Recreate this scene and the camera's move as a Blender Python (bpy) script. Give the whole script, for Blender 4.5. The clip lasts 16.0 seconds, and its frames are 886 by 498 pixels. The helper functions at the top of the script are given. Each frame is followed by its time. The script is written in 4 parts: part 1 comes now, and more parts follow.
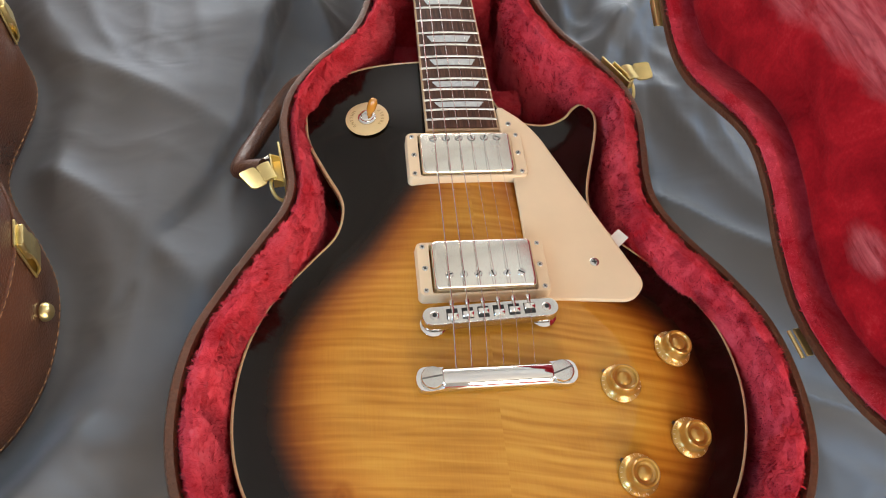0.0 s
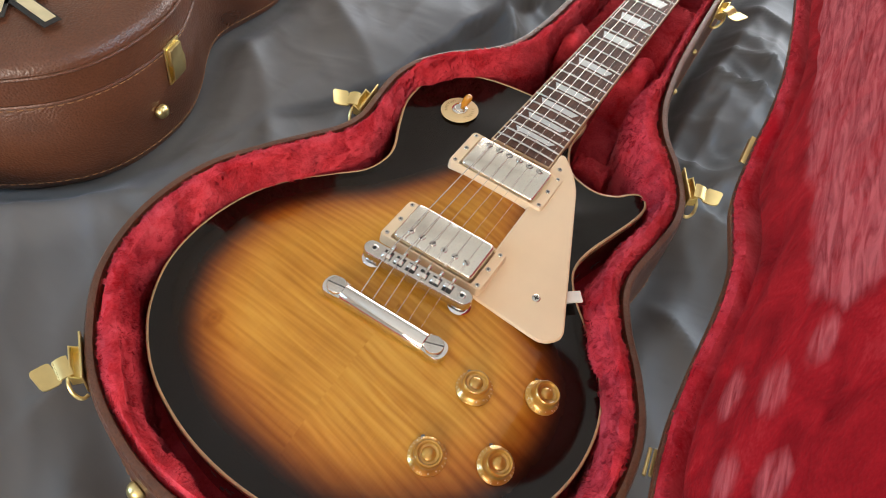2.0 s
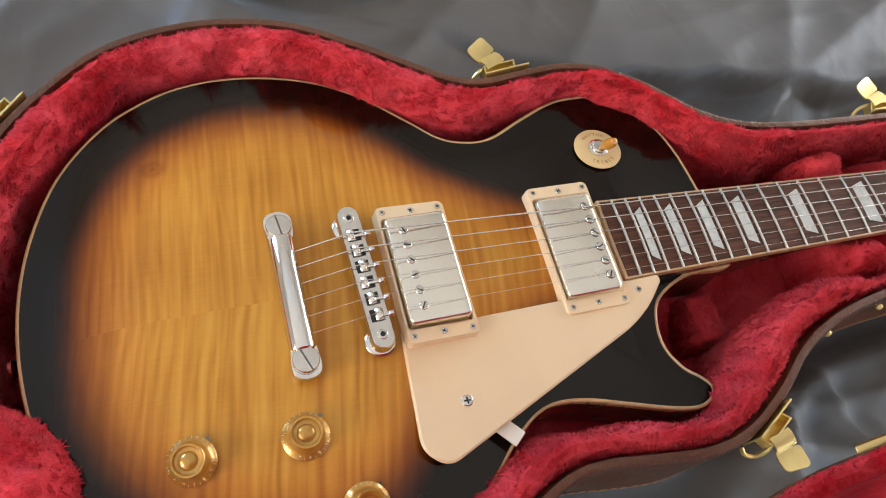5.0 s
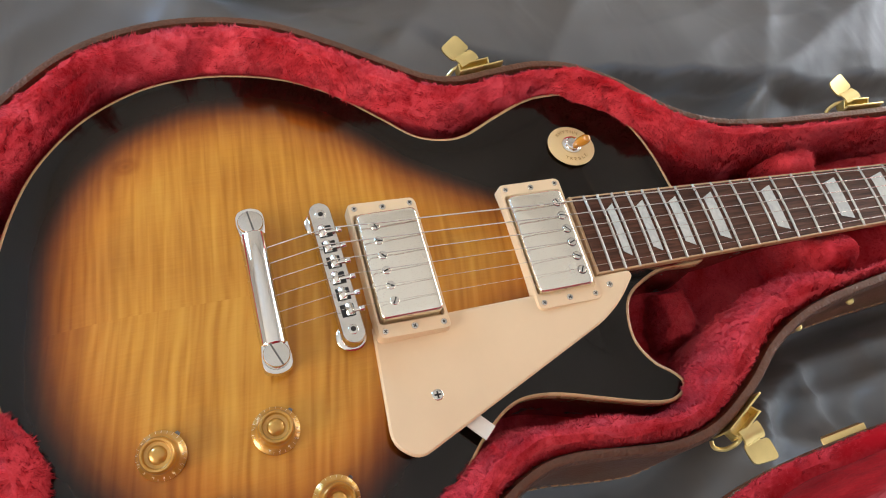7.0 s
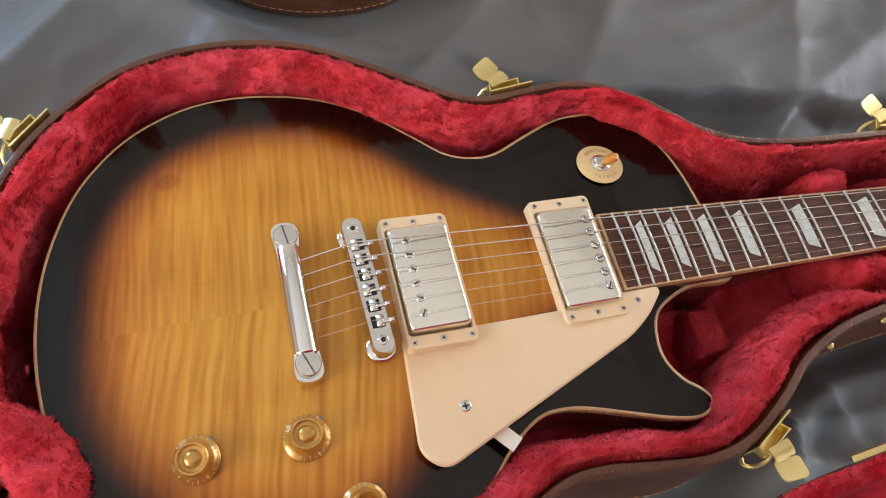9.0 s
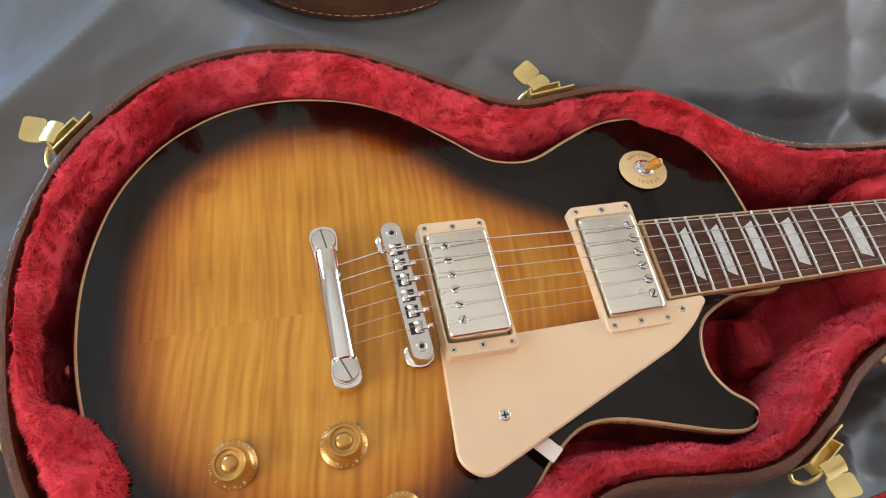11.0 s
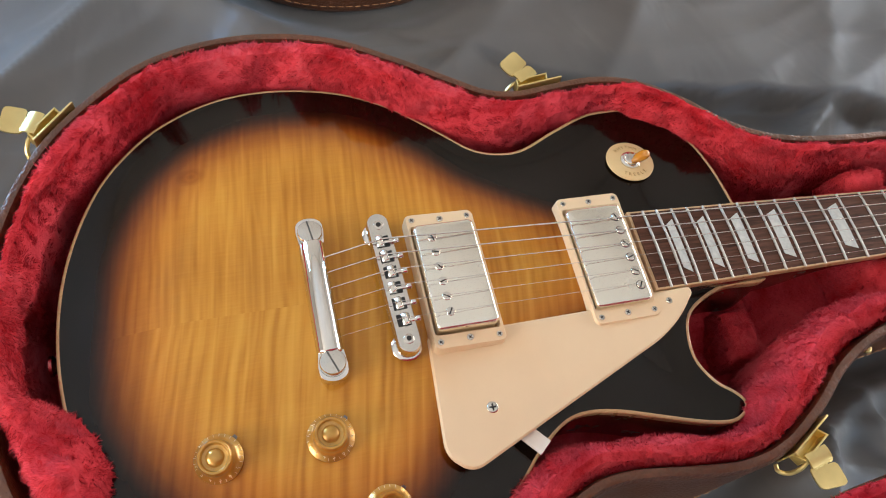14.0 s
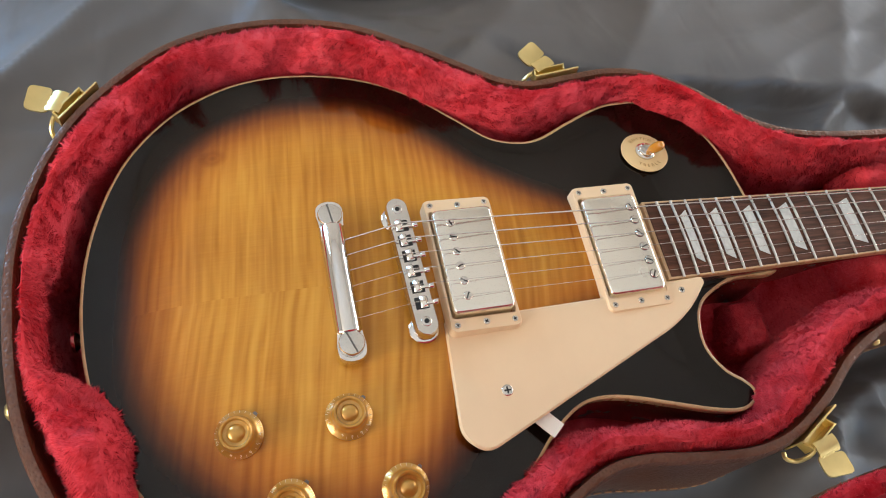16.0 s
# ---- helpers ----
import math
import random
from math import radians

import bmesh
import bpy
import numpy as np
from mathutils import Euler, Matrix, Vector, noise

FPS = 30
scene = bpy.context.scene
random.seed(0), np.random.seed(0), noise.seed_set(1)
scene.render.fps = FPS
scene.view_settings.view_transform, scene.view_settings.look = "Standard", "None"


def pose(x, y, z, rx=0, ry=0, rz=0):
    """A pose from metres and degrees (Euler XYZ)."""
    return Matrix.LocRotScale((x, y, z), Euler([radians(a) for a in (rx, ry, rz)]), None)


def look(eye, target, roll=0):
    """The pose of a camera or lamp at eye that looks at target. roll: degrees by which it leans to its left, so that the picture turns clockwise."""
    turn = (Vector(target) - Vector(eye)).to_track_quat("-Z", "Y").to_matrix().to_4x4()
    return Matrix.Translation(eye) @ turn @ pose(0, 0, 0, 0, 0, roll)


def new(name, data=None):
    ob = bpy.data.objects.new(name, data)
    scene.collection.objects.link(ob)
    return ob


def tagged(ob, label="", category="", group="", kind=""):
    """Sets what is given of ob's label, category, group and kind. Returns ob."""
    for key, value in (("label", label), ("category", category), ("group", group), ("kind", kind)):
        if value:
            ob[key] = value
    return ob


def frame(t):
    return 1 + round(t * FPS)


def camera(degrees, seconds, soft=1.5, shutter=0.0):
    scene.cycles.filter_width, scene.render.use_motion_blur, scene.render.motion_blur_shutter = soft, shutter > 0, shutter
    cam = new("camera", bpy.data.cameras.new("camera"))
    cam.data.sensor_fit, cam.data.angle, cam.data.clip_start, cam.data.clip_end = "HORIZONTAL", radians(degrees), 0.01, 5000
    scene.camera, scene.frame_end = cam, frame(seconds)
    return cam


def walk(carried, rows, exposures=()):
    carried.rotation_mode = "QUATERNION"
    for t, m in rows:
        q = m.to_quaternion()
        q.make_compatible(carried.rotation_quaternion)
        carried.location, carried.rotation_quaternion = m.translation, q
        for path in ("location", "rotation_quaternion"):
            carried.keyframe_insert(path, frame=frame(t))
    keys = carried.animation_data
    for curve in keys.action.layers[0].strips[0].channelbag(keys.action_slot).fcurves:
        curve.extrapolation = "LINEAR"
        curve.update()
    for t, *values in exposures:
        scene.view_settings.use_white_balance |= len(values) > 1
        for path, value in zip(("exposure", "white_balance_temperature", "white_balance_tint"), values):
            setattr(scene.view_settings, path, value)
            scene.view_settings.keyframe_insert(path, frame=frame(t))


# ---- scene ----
cam = camera(59.1, 16.0, 1.05)
PATH = [
    (0, (-0.088, -0.228, 0.472), (0.143, 0.827, -1.211), 8.4),
    (0.5, (-0.075, -0.282, 0.486), (0.049, 0.814, -1.183), 7.2),
    (1, (-0.048, -0.358, 0.518), (0.045, 0.834, -1.085), 8.8),
    (1.5, (0.094, -0.327, 0.511), (-0.105, 0.923, -1.037), 8.9),
    (2, (0.137, -0.295, 0.492), (-0.319, 0.823, -1.103), 12.2),
    (2.5, (0.138, -0.212, 0.466), (-0.39, 0.797, -1.178), 17.4),
    (3, (0.157, -0.111, 0.458), (-0.596, 0.712, -1.202), 16.2),
    (3.5, (0.199, -0.073, 0.452), (-0.733, 0.434, -1.244), 15.8),
    (4, (0.186, -0.068, 0.446), (-0.707, 0.394, -1.283), 16.8),
    (4.5, (0.172, -0.069, 0.439), (-0.624, 0.446, -1.322), 20.4),
    (4.7, (0.168, -0.081, 0.434), (-0.593, 0.484, -1.328), 23.8),
    (7, (0.176, -0.068, 0.439), (-0.583, 0.511, -1.318), 24.2),
    (7.5, (0.18, -0.068, 0.437), (-0.596, 0.506, -1.315), 23.3),
    (8, (0.182, -0.067, 0.437), (-0.599, 0.505, -1.312), 23.0),
    (8.5, (0.185, -0.066, 0.439), (-0.614, 0.486, -1.309), 21.7),
    (9, (0.188, -0.069, 0.444), (-0.657, 0.438, -1.297), 19.0),
    (9.2, (0.185, -0.069, 0.443), (-0.676, 0.423, -1.293), 18.1),
    (11.3, (0.184, -0.071, 0.437), (-0.688, 0.349, -1.314), 14.9),
    (11.5, (0.184, -0.069, 0.437), (-0.681, 0.352, -1.317), 15.1),
    (12, (0.183, -0.071, 0.436), (-0.675, 0.373, -1.316), 16.3),
    (12.5, (0.183, -0.072, 0.434), (-0.673, 0.386, -1.315), 17.1),
    (13, (0.185, -0.071, 0.434), (-0.676, 0.387, -1.312), 16.8),
    (13.5, (0.184, -0.073, 0.433), (-0.673, 0.39, -1.314), 17.2),
    (14, (0.184, -0.072, 0.434), (-0.672, 0.391, -1.314), 17.2),
    (14.5, (0.182, -0.071, 0.434), (-0.668, 0.394, -1.315), 17.4),
    (15, (0.183, -0.072, 0.434), (-0.665, 0.395, -1.317), 17.6),
    (15.5, (0.189, -0.083, 0.439), (-0.654, 0.382, -1.314), 18.1),
    (16, (0.189, -0.085, 0.436), (-0.652, 0.378, -1.319), 18.7),
]
walk(cam, [(t, look(eye, target, roll)) for t, eye, target, roll in PATH])

# ---- world, added window lamps and exposure ----
scene.view_settings.exposure = 0.0
world = bpy.data.worlds.new("sky")
scene.world = world
world.use_nodes = True
wn = world.node_tree.nodes
sky = wn.new("ShaderNodeTexSky")
sky.sky_type, sky.sun_disc = "NISHITA", False
sky.sun_elevation, sky.sun_rotation = radians(38), radians(-100)
world.node_tree.links.new(sky.outputs[0], wn["Background"].inputs[0])
wn["Background"].inputs[1].default_value = 0.12


def area_light(name, at, to, w, h, power, color):
    data = bpy.data.lights.new(name, "AREA")
    data.shape, data.size, data.size_y, data.energy, data.color = "RECTANGLE", w, h, power, color
    ob = new(name, data)
    ob.matrix_world = look(at, to)
    return ob


# lamps for unseen windows, added; sides, sizes and tints chosen to suit the light
area_light("unseen_window_light", (0.95, -3.48, 1.15), (0.1, 0.0, 0.0), 2.1, 1.5, 112, (1.0, 0.89, 0.765))
area_light("unseen_window_light", (-0.05, 2.08, 0.50), (0.0, 0.0, 0.20), 2.9, 0.7, 48, (1.0, 0.95, 0.91))
area_light("unseen_window_light", (-2.08, -1.90, 1.00), (0.0, -0.2, 0.2), 0.8, 1.2, 52, (0.32, 0.64, 1.0))
area_light("unseen_window_light", (2.08, 1.10, 1.75), (-0.1, 0.4, 0.0), 1.7, 0.9, 38, (0.62, 0.82, 1.0))

# ---- materials ----


def material(name):
    m = bpy.data.materials.new(name)
    m.use_nodes = True
    nt = m.node_tree
    return m, nt, nt.nodes["Principled BSDF"]


def node(nt, kind, **inputs):
    n = nt.nodes.new(kind)
    for k, v in inputs.items():
        n.inputs[k.replace("_", " ")].default_value = v
    return n


def mapped(nt, scale, rot=(0, 0, 0), source="Object"):
    tc = nt.nodes.new("ShaderNodeTexCoord")
    mp = nt.nodes.new("ShaderNodeMapping")
    mp.inputs["Scale"].default_value = scale
    mp.inputs["Rotation"].default_value = rot
    nt.links.new(tc.outputs[source], mp.inputs["Vector"])
    return mp.outputs[0]


def noise_tex(nt, vec, scale, detail=4.0, rough=0.55, distortion=0.0):
    n = node(nt, "ShaderNodeTexNoise", Scale=scale, Detail=detail, Roughness=rough, Distortion=distortion)
    if vec:
        nt.links.new(vec, n.inputs["Vector"])
    return n.outputs[0]


def ramp(nt, fac, stops, interp="LINEAR"):
    r = nt.nodes.new("ShaderNodeValToRGB")
    r.color_ramp.interpolation = interp
    el = r.color_ramp.elements
    while len(el) < len(stops):
        el.new(0.5)
    for e, (p, c) in zip(el, stops):
        e.position = p
        e.color = (*c, 1) if len(c) == 3 else c
    nt.links.new(fac, r.inputs[0])
    return r.outputs[0]


def mix(nt, fac, a, b, blend="MIX"):
    m = nt.nodes.new("ShaderNodeMix")
    m.data_type, m.blend_type = "RGBA", blend
    for sock, v in ((m.inputs[0], fac), (m.inputs[6], a), (m.inputs[7], b)):
        if isinstance(v, (int, float)):
            sock.default_value = v
        elif isinstance(v, tuple):
            sock.default_value = (*v, 1)
        else:
            nt.links.new(v, sock)
    return m.outputs[2]


def calc(nt, op, a, b=0.0, c=0.0):
    m = nt.nodes.new("ShaderNodeMath")
    m.operation = op
    for sock, v in zip(m.inputs, (a, b, c)):
        if isinstance(v, (int, float)):
            sock.default_value = v
        else:
            nt.links.new(v, sock)
    return m.outputs[0]


def bump(nt, bsdf, height, strength, distance):
    b = node(nt, "ShaderNodeBump", Strength=strength, Distance=distance)
    nt.links.new(height, b.inputs["Height"])
    nt.links.new(b.outputs[0], bsdf.inputs["Normal"])


def plain(name, color, rough=0.4, metal=0.0, vary=0.12, scale=60.0, relief=0.0, relief_scale=300.0, coat=0.0):
    """A simple surface: a base colour with soft mottling, uneven gloss and fine relief."""
    m, nt, b = material(name)
    vec = mapped(nt, (1, 1, 1))
    n = noise_tex(nt, vec, scale, 5)
    dark = tuple(c * (1 - vary) for c in color)
    light = tuple(min(1, c * (1 + vary)) for c in color)
    nt.links.new(ramp(nt, n, ((0.3, dark), (0.7, light))), b.inputs["Base Color"])
    r = ramp(nt, noise_tex(nt, vec, scale * 2.3, 3), ((0.3, (rough * 0.85,) * 3), (0.7, (min(1, rough * 1.15),) * 3)))
    nt.links.new(r, b.inputs["Roughness"])
    b.inputs["Metallic"].default_value = metal
    b.inputs["Coat Weight"].default_value = coat
    if relief:
        bump(nt, b, noise_tex(nt, vec, relief_scale, 3), 0.5, relief)
    return m


KNOT = (-0.0985, -0.1045)


def make_flame_maple():
    """Bookmatched flame maple under a gloss lacquer, with a tobacco burst that follows the attribute 'burst'."""
    m, nt, b = material("sunburst_flame_maple")
    tc = nt.nodes.new("ShaderNodeTexCoord")
    sep = nt.nodes.new("ShaderNodeSeparateXYZ")
    nt.links.new(tc.outputs["Object"], sep.inputs[0])
    x, y = sep.outputs[0], sep.outputs[1]
    side = calc(nt, "GREATER_THAN", x, 0.0)
    away = calc(nt, "ABSOLUTE", x)
    slant = calc(nt, "ADD", -0.10, calc(nt, "MULTIPLY", side, 0.30))
    yy = calc(nt, "ADD", y, calc(nt, "MULTIPLY", away, slant))
    warp = nt.nodes.new("ShaderNodeCombineXYZ")
    nt.links.new(calc(nt, "MULTIPLY", away, 9.0), warp.inputs[0])
    nt.links.new(calc(nt, "MULTIPLY", yy, 34.0), warp.inputs[1])
    nt.links.new(calc(nt, "MULTIPLY", side, 7.3), warp.inputs[2])
    drift = noise_tex(nt, warp.outputs[0], 1.0, 2, 0.5)
    phase = calc(nt, "ADD", calc(nt, "MULTIPLY", yy, calc(nt, "SUBTRACT", 1050.0, calc(nt, "MULTIPLY", side, 250.0))), calc(nt, "MULTIPLY", drift, 22.0))
    bands = calc(nt, "ADD", 0.5, calc(nt, "MULTIPLY", calc(nt, "SINE", phase), 0.5))
    comb = nt.nodes.new("ShaderNodeCombineXYZ")
    nt.links.new(calc(nt, "MULTIPLY", away, 10.0), comb.inputs[0])
    nt.links.new(calc(nt, "MULTIPLY", yy, 210.0), comb.inputs[1])
    nt.links.new(calc(nt, "MULTIPLY", side, 7.3), comb.inputs[2])
    flame = noise_tex(nt, comb.outputs[0], 1.0, 2, 0.5, 0.4)
    strength = calc(nt, "MULTIPLY", noise_tex(nt, tc.outputs["Object"], 14.0, 2), calc(nt, "ADD", 0.09, calc(nt, "MULTIPLY", side, 0.06)))
    grain = nt.nodes.new("ShaderNodeCombineXYZ")
    nt.links.new(calc(nt, "MULTIPLY", x, 1100.0), grain.inputs[0])
    nt.links.new(calc(nt, "MULTIPLY", y, 40.0), grain.inputs[1])
    gr = noise_tex(nt, grain.outputs[0], 1.0, 3, 0.6)
    broad = noise_tex(nt, tc.outputs["Object"], 9.0, 3, 0.5)
    lines = calc(nt, "MULTIPLY", strength, calc(nt, "SUBTRACT", bands, 0.5))
    figure = calc(nt, "ADD", calc(nt, "ADD", lines, calc(nt, "MULTIPLY", flame, 0.35)), calc(nt, "ADD", calc(nt, "MULTIPLY", gr, 0.08), calc(nt, "MULTIPLY", broad, 0.42)))
    amber = ramp(nt, figure, ((0.30, (0.40, 0.154, 0.015)), (0.44, (0.56, 0.252, 0.031)), (0.55, (0.65, 0.326, 0.049)), (0.70, (0.73, 0.396, 0.080))))
    # a small knot in the figure
    kx, ky = calc(nt, "SUBTRACT", x, KNOT[0]), calc(nt, "MULTIPLY", calc(nt, "SUBTRACT", y, KNOT[1]), 0.8)
    far = calc(nt, "SQRT", calc(nt, "ADD", calc(nt, "MULTIPLY", kx, kx), calc(nt, "MULTIPLY", ky, ky)))
    knot = ramp(nt, calc(nt, "MULTIPLY", far, 100.0), ((0.0, (0.66, 0.54, 0.42)), (0.25, (0.85, 0.76, 0.64)), (0.42, (0.78, 0.68, 0.56)), (0.80, (1, 1, 1))))
    amber = mix(nt, 1.0, amber, knot, "MULTIPLY")
    at = nt.nodes.new("ShaderNodeAttribute")
    at.attribute_name = "burst"
    wob = calc(nt, "MULTIPLY", calc(nt, "SUBTRACT", noise_tex(nt, tc.outputs["Object"], 18.0, 3), 0.5), 0.10)
    burst = calc(nt, "ADD", at.outputs["Fac"], wob)
    tint = ramp(nt, burst, ((0.05, (1, 1, 1)), (0.28, (0.90, 0.72, 0.56)), (0.46, (0.45, 0.25, 0.20)), (0.57, (0.12, 0.062, 0.085)), (0.66, (0.009, 0.007, 0.010)), (0.80, (0.007, 0.006, 0.009))), "B_SPLINE")
    nt.links.new(mix(nt, 1.0, amber, tint, "MULTIPLY"), b.inputs["Base Color"])
    b.inputs["Roughness"].default_value = 0.4
    b.inputs["Coat Weight"].default_value = 0.65
    b.inputs["Coat Roughness"].default_value = 0.08
    b.inputs["Specular IOR Level"].default_value = 0.05
    bump(nt, b, noise_tex(nt, tc.outputs["Object"], 9.0, 2), 0.10, 0.004)
    return m


def make_plush(name, deep, lit, imprint=False):
    """Long-pile velvet: patches where the pile lies flat look lighter."""
    m, nt, b = material(name)
    tc = nt.nodes.new("ShaderNodeTexCoord")
    big = noise_tex(nt, tc.outputs["Object"], 26.0, 4, 0.6, 0.6)
    tuft = noise_tex(nt, tc.outputs["Object"], 420.0, 3, 0.6)
    geo = nt.nodes.new("ShaderNodeNewGeometry")
    strand = calc(nt, "MULTIPLY", calc(nt, "SUBTRACT", geo.outputs["Random Per Island"], 0.5), 0.16)
    f = calc(nt, "ADD", calc(nt, "ADD", calc(nt, "MULTIPLY", big, 0.80), calc(nt, "MULTIPLY", tuft, 0.20)), strand)
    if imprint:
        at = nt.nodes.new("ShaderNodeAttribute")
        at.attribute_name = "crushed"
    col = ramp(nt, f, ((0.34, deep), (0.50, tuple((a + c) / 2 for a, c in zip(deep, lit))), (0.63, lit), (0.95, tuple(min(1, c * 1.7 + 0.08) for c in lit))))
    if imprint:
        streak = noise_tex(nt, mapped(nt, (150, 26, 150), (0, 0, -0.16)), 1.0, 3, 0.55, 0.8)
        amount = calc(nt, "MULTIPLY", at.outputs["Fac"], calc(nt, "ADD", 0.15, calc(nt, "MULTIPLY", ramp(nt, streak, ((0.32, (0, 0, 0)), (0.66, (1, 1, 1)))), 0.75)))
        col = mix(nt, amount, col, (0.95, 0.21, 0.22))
    nt.links.new(col, b.inputs["Base Color"])
    b.inputs["Roughness"].default_value = 0.9
    b.inputs["Specular IOR Level"].default_value = 0.1
    b.inputs["Sheen Weight"].default_value = 0.08 if imprint else 0.35
    b.inputs["Sheen Roughness"].default_value = 0.5
    b.inputs["Sheen Tint"].default_value = (1.0, 0.35, 0.42, 1)
    height = calc(nt, "ADD", calc(nt, "MULTIPLY", big, 0.8), calc(nt, "MULTIPLY", tuft, 0.2))
    if imprint:
        ridges = noise_tex(nt, mapped(nt, (120, 55, 120), (0, 0, -0.5)), 1.0, 3, 0.6, 1.2)
        height = calc(nt, "ADD", height, calc(nt, "MULTIPLY", at.outputs["Fac"], calc(nt, "MULTIPLY", ridges, 0.9)))
    bump(nt, b, height, 0.7, 0.006)
    # light also passes through the thin fibres
    thin = nt.nodes.new("ShaderNodeBsdfTranslucent")
    nt.links.new(col, thin.inputs["Color"])
    both = nt.nodes.new("ShaderNodeMixShader")
    both.inputs[0].default_value = 0.37
    nt.links.new(b.outputs[0], both.inputs[1])
    nt.links.new(thin.outputs[0], both.inputs[2])
    nt.links.new(both.outputs[0], nt.nodes["Material Output"].inputs[0])
    return m


def make_leather(name, color, rough):
    """Grained brown vinyl."""
    m, nt, b = material(name)
    tc = nt.nodes.new("ShaderNodeTexCoord")
    vo = node(nt, "ShaderNodeTexVoronoi", Scale=520.0)
    vo.feature = "SMOOTH_F1"
    nt.links.new(tc.outputs["Object"], vo.inputs["Vector"])
    cloud = noise_tex(nt, tc.outputs["Object"], 14.0, 5)
    dark = tuple(c * 0.62 for c in color)
    light = tuple(min(1, c * 1.25) for c in color)
    nt.links.new(ramp(nt, calc(nt, "ADD", calc(nt, "MULTIPLY", cloud, 0.75), calc(nt, "MULTIPLY", vo.outputs[0], 0.3)), ((0.3, dark), (0.7, light))), b.inputs["Base Color"])
    nt.links.new(ramp(nt, cloud, ((0.3, (rough * 0.8,) * 3), (0.7, (min(1, rough * 1.2),) * 3))), b.inputs["Roughness"])
    b.inputs["Specular IOR Level"].default_value = 0.6
    bump(nt, b, vo.outputs[0], 0.55, 0.0009)
    return m


def make_satin():
    """Thin grey polyester satin; the blue of sky light is put into its sheen."""
    m, nt, b = material("grey_satin")
    tc = nt.nodes.new("ShaderNodeTexCoord")
    cloud = noise_tex(nt, tc.outputs["Object"], 3.0, 5)
    weave = noise_tex(nt, mapped(nt, (900, 2600, 900)), 1.0, 2)
    nt.links.new(ramp(nt, cloud, ((0.3, (0.112, 0.102, 0.096)), (0.7, (0.152, 0.139, 0.129)))), b.inputs["Base Color"])
    nt.links.new(ramp(nt, weave, ((0.3, (0.42,) * 3), (0.7, (0.52,) * 3))), b.inputs["Roughness"])
    b.inputs["Specular IOR Level"].default_value = 0.5
    # both tints carry the blue cast of sky light
    b.inputs["Specular Tint"].default_value = (0.36, 0.66, 1.0, 1)
    b.inputs["Sheen Weight"].default_value = 0.12
    b.inputs["Sheen Tint"].default_value = (0.75, 0.88, 1.0, 1)
    soft = noise_tex(nt, mapped(nt, (14, 30, 14), (0, 0, 0.9)), 1.0, 2, 0.4, 0.6)
    bump(nt, b, calc(nt, "ADD", calc(nt, "MULTIPLY", soft, 0.97), calc(nt, "MULTIPLY", weave, 0.03)), 0.22, 0.008)
    return m


def make_rosewood():
    m, nt, b = material("rosewood")
    v = mapped(nt, (420, 14, 420))
    n = noise_tex(nt, v, 1.0, 5, 0.6, 0.4)
    nt.links.new(ramp(nt, n, ((0.3, (0.030, 0.012, 0.007)), (0.5, (0.080, 0.032, 0.019)), (0.72, (0.135, 0.057, 0.034)))), b.inputs["Base Color"])
    b.inputs["Roughness"].default_value = 0.45
    b.inputs["Specular IOR Level"].default_value = 0.12
    bump(nt, b, n, 0.3, 0.0004)
    return m


def make_pearl():
    m, nt, b = material("pearloid")
    n = noise_tex(nt, mapped(nt, (1, 1, 1)), 130.0, 3, 0.6, 2.0)
    nt.links.new(ramp(nt, n, ((0.25, (0.46, 0.48, 0.48)), (0.55, (0.58, 0.60, 0.58)), (0.8, (0.68, 0.69, 0.66)))), b.inputs["Base Color"])
    b.inputs["Roughness"].default_value = 0.22
    return m


def make_amber_glass():
    """Clear amber plastic over gold paint."""
    m, nt, b = material("amber_lucite")
    n = noise_tex(nt, mapped(nt, (1, 1, 1)), 90.0, 3)
    nt.links.new(ramp(nt, n, ((0.3, (0.44, 0.215, 0.032)), (0.7, (0.62, 0.35, 0.072)))), b.inputs["Base Color"])
    b.inputs["Metallic"].default_value = 0.55
    b.inputs["Roughness"].default_value = 0.28
    b.inputs["Coat Weight"].default_value = 1.0
    b.inputs["Coat Roughness"].default_value = 0.04
    return m


MAPLE = make_flame_maple()
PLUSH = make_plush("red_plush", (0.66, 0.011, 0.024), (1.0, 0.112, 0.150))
# the lid's plush is a darker copy: its shade is put into the colour
PLUSH_LID_SHADED = make_plush("red_plush_lid_shaded", (0.25, 0.003, 0.007), (0.62, 0.013, 0.022), True)
LEATHER = make_leather("brown_vinyl", (0.112, 0.040, 0.019), 0.33)
SATIN = make_satin()
ROSEWOOD = make_rosewood()
PEARL = make_pearl()
AMBER = make_amber_glass()
CREAM = plain("cream_plastic", (0.78, 0.585, 0.375), 0.35, vary=0.03, scale=30)
CREAM_PALE = plain("pale_cream_plastic", (0.78, 0.62, 0.45), 0.33, vary=0.03, scale=30)
BINDING = plain("aged_cream_binding", (0.52, 0.34, 0.185), 0.3, vary=0.06, scale=80)
CHROME = plain("polished_chrome", (0.80, 0.79, 0.77), 0.05, 1.0, vary=0.02, scale=40)
NICKEL = plain("brushed_nickel", (0.70, 0.68, 0.64), 0.22, 1.0, vary=0.05, scale=90)
COVER = plain("satin_nickel_cover", (0.86, 0.83, 0.75), 0.24, 1.0, vary=0.03, scale=25)
STEEL = plain("string_steel", (0.70, 0.68, 0.65), 0.24, 1.0, vary=0.06, scale=200)
FRET_METAL = plain("fret_wire", (0.52, 0.50, 0.47), 0.3, 1.0, vary=0.06, scale=200)
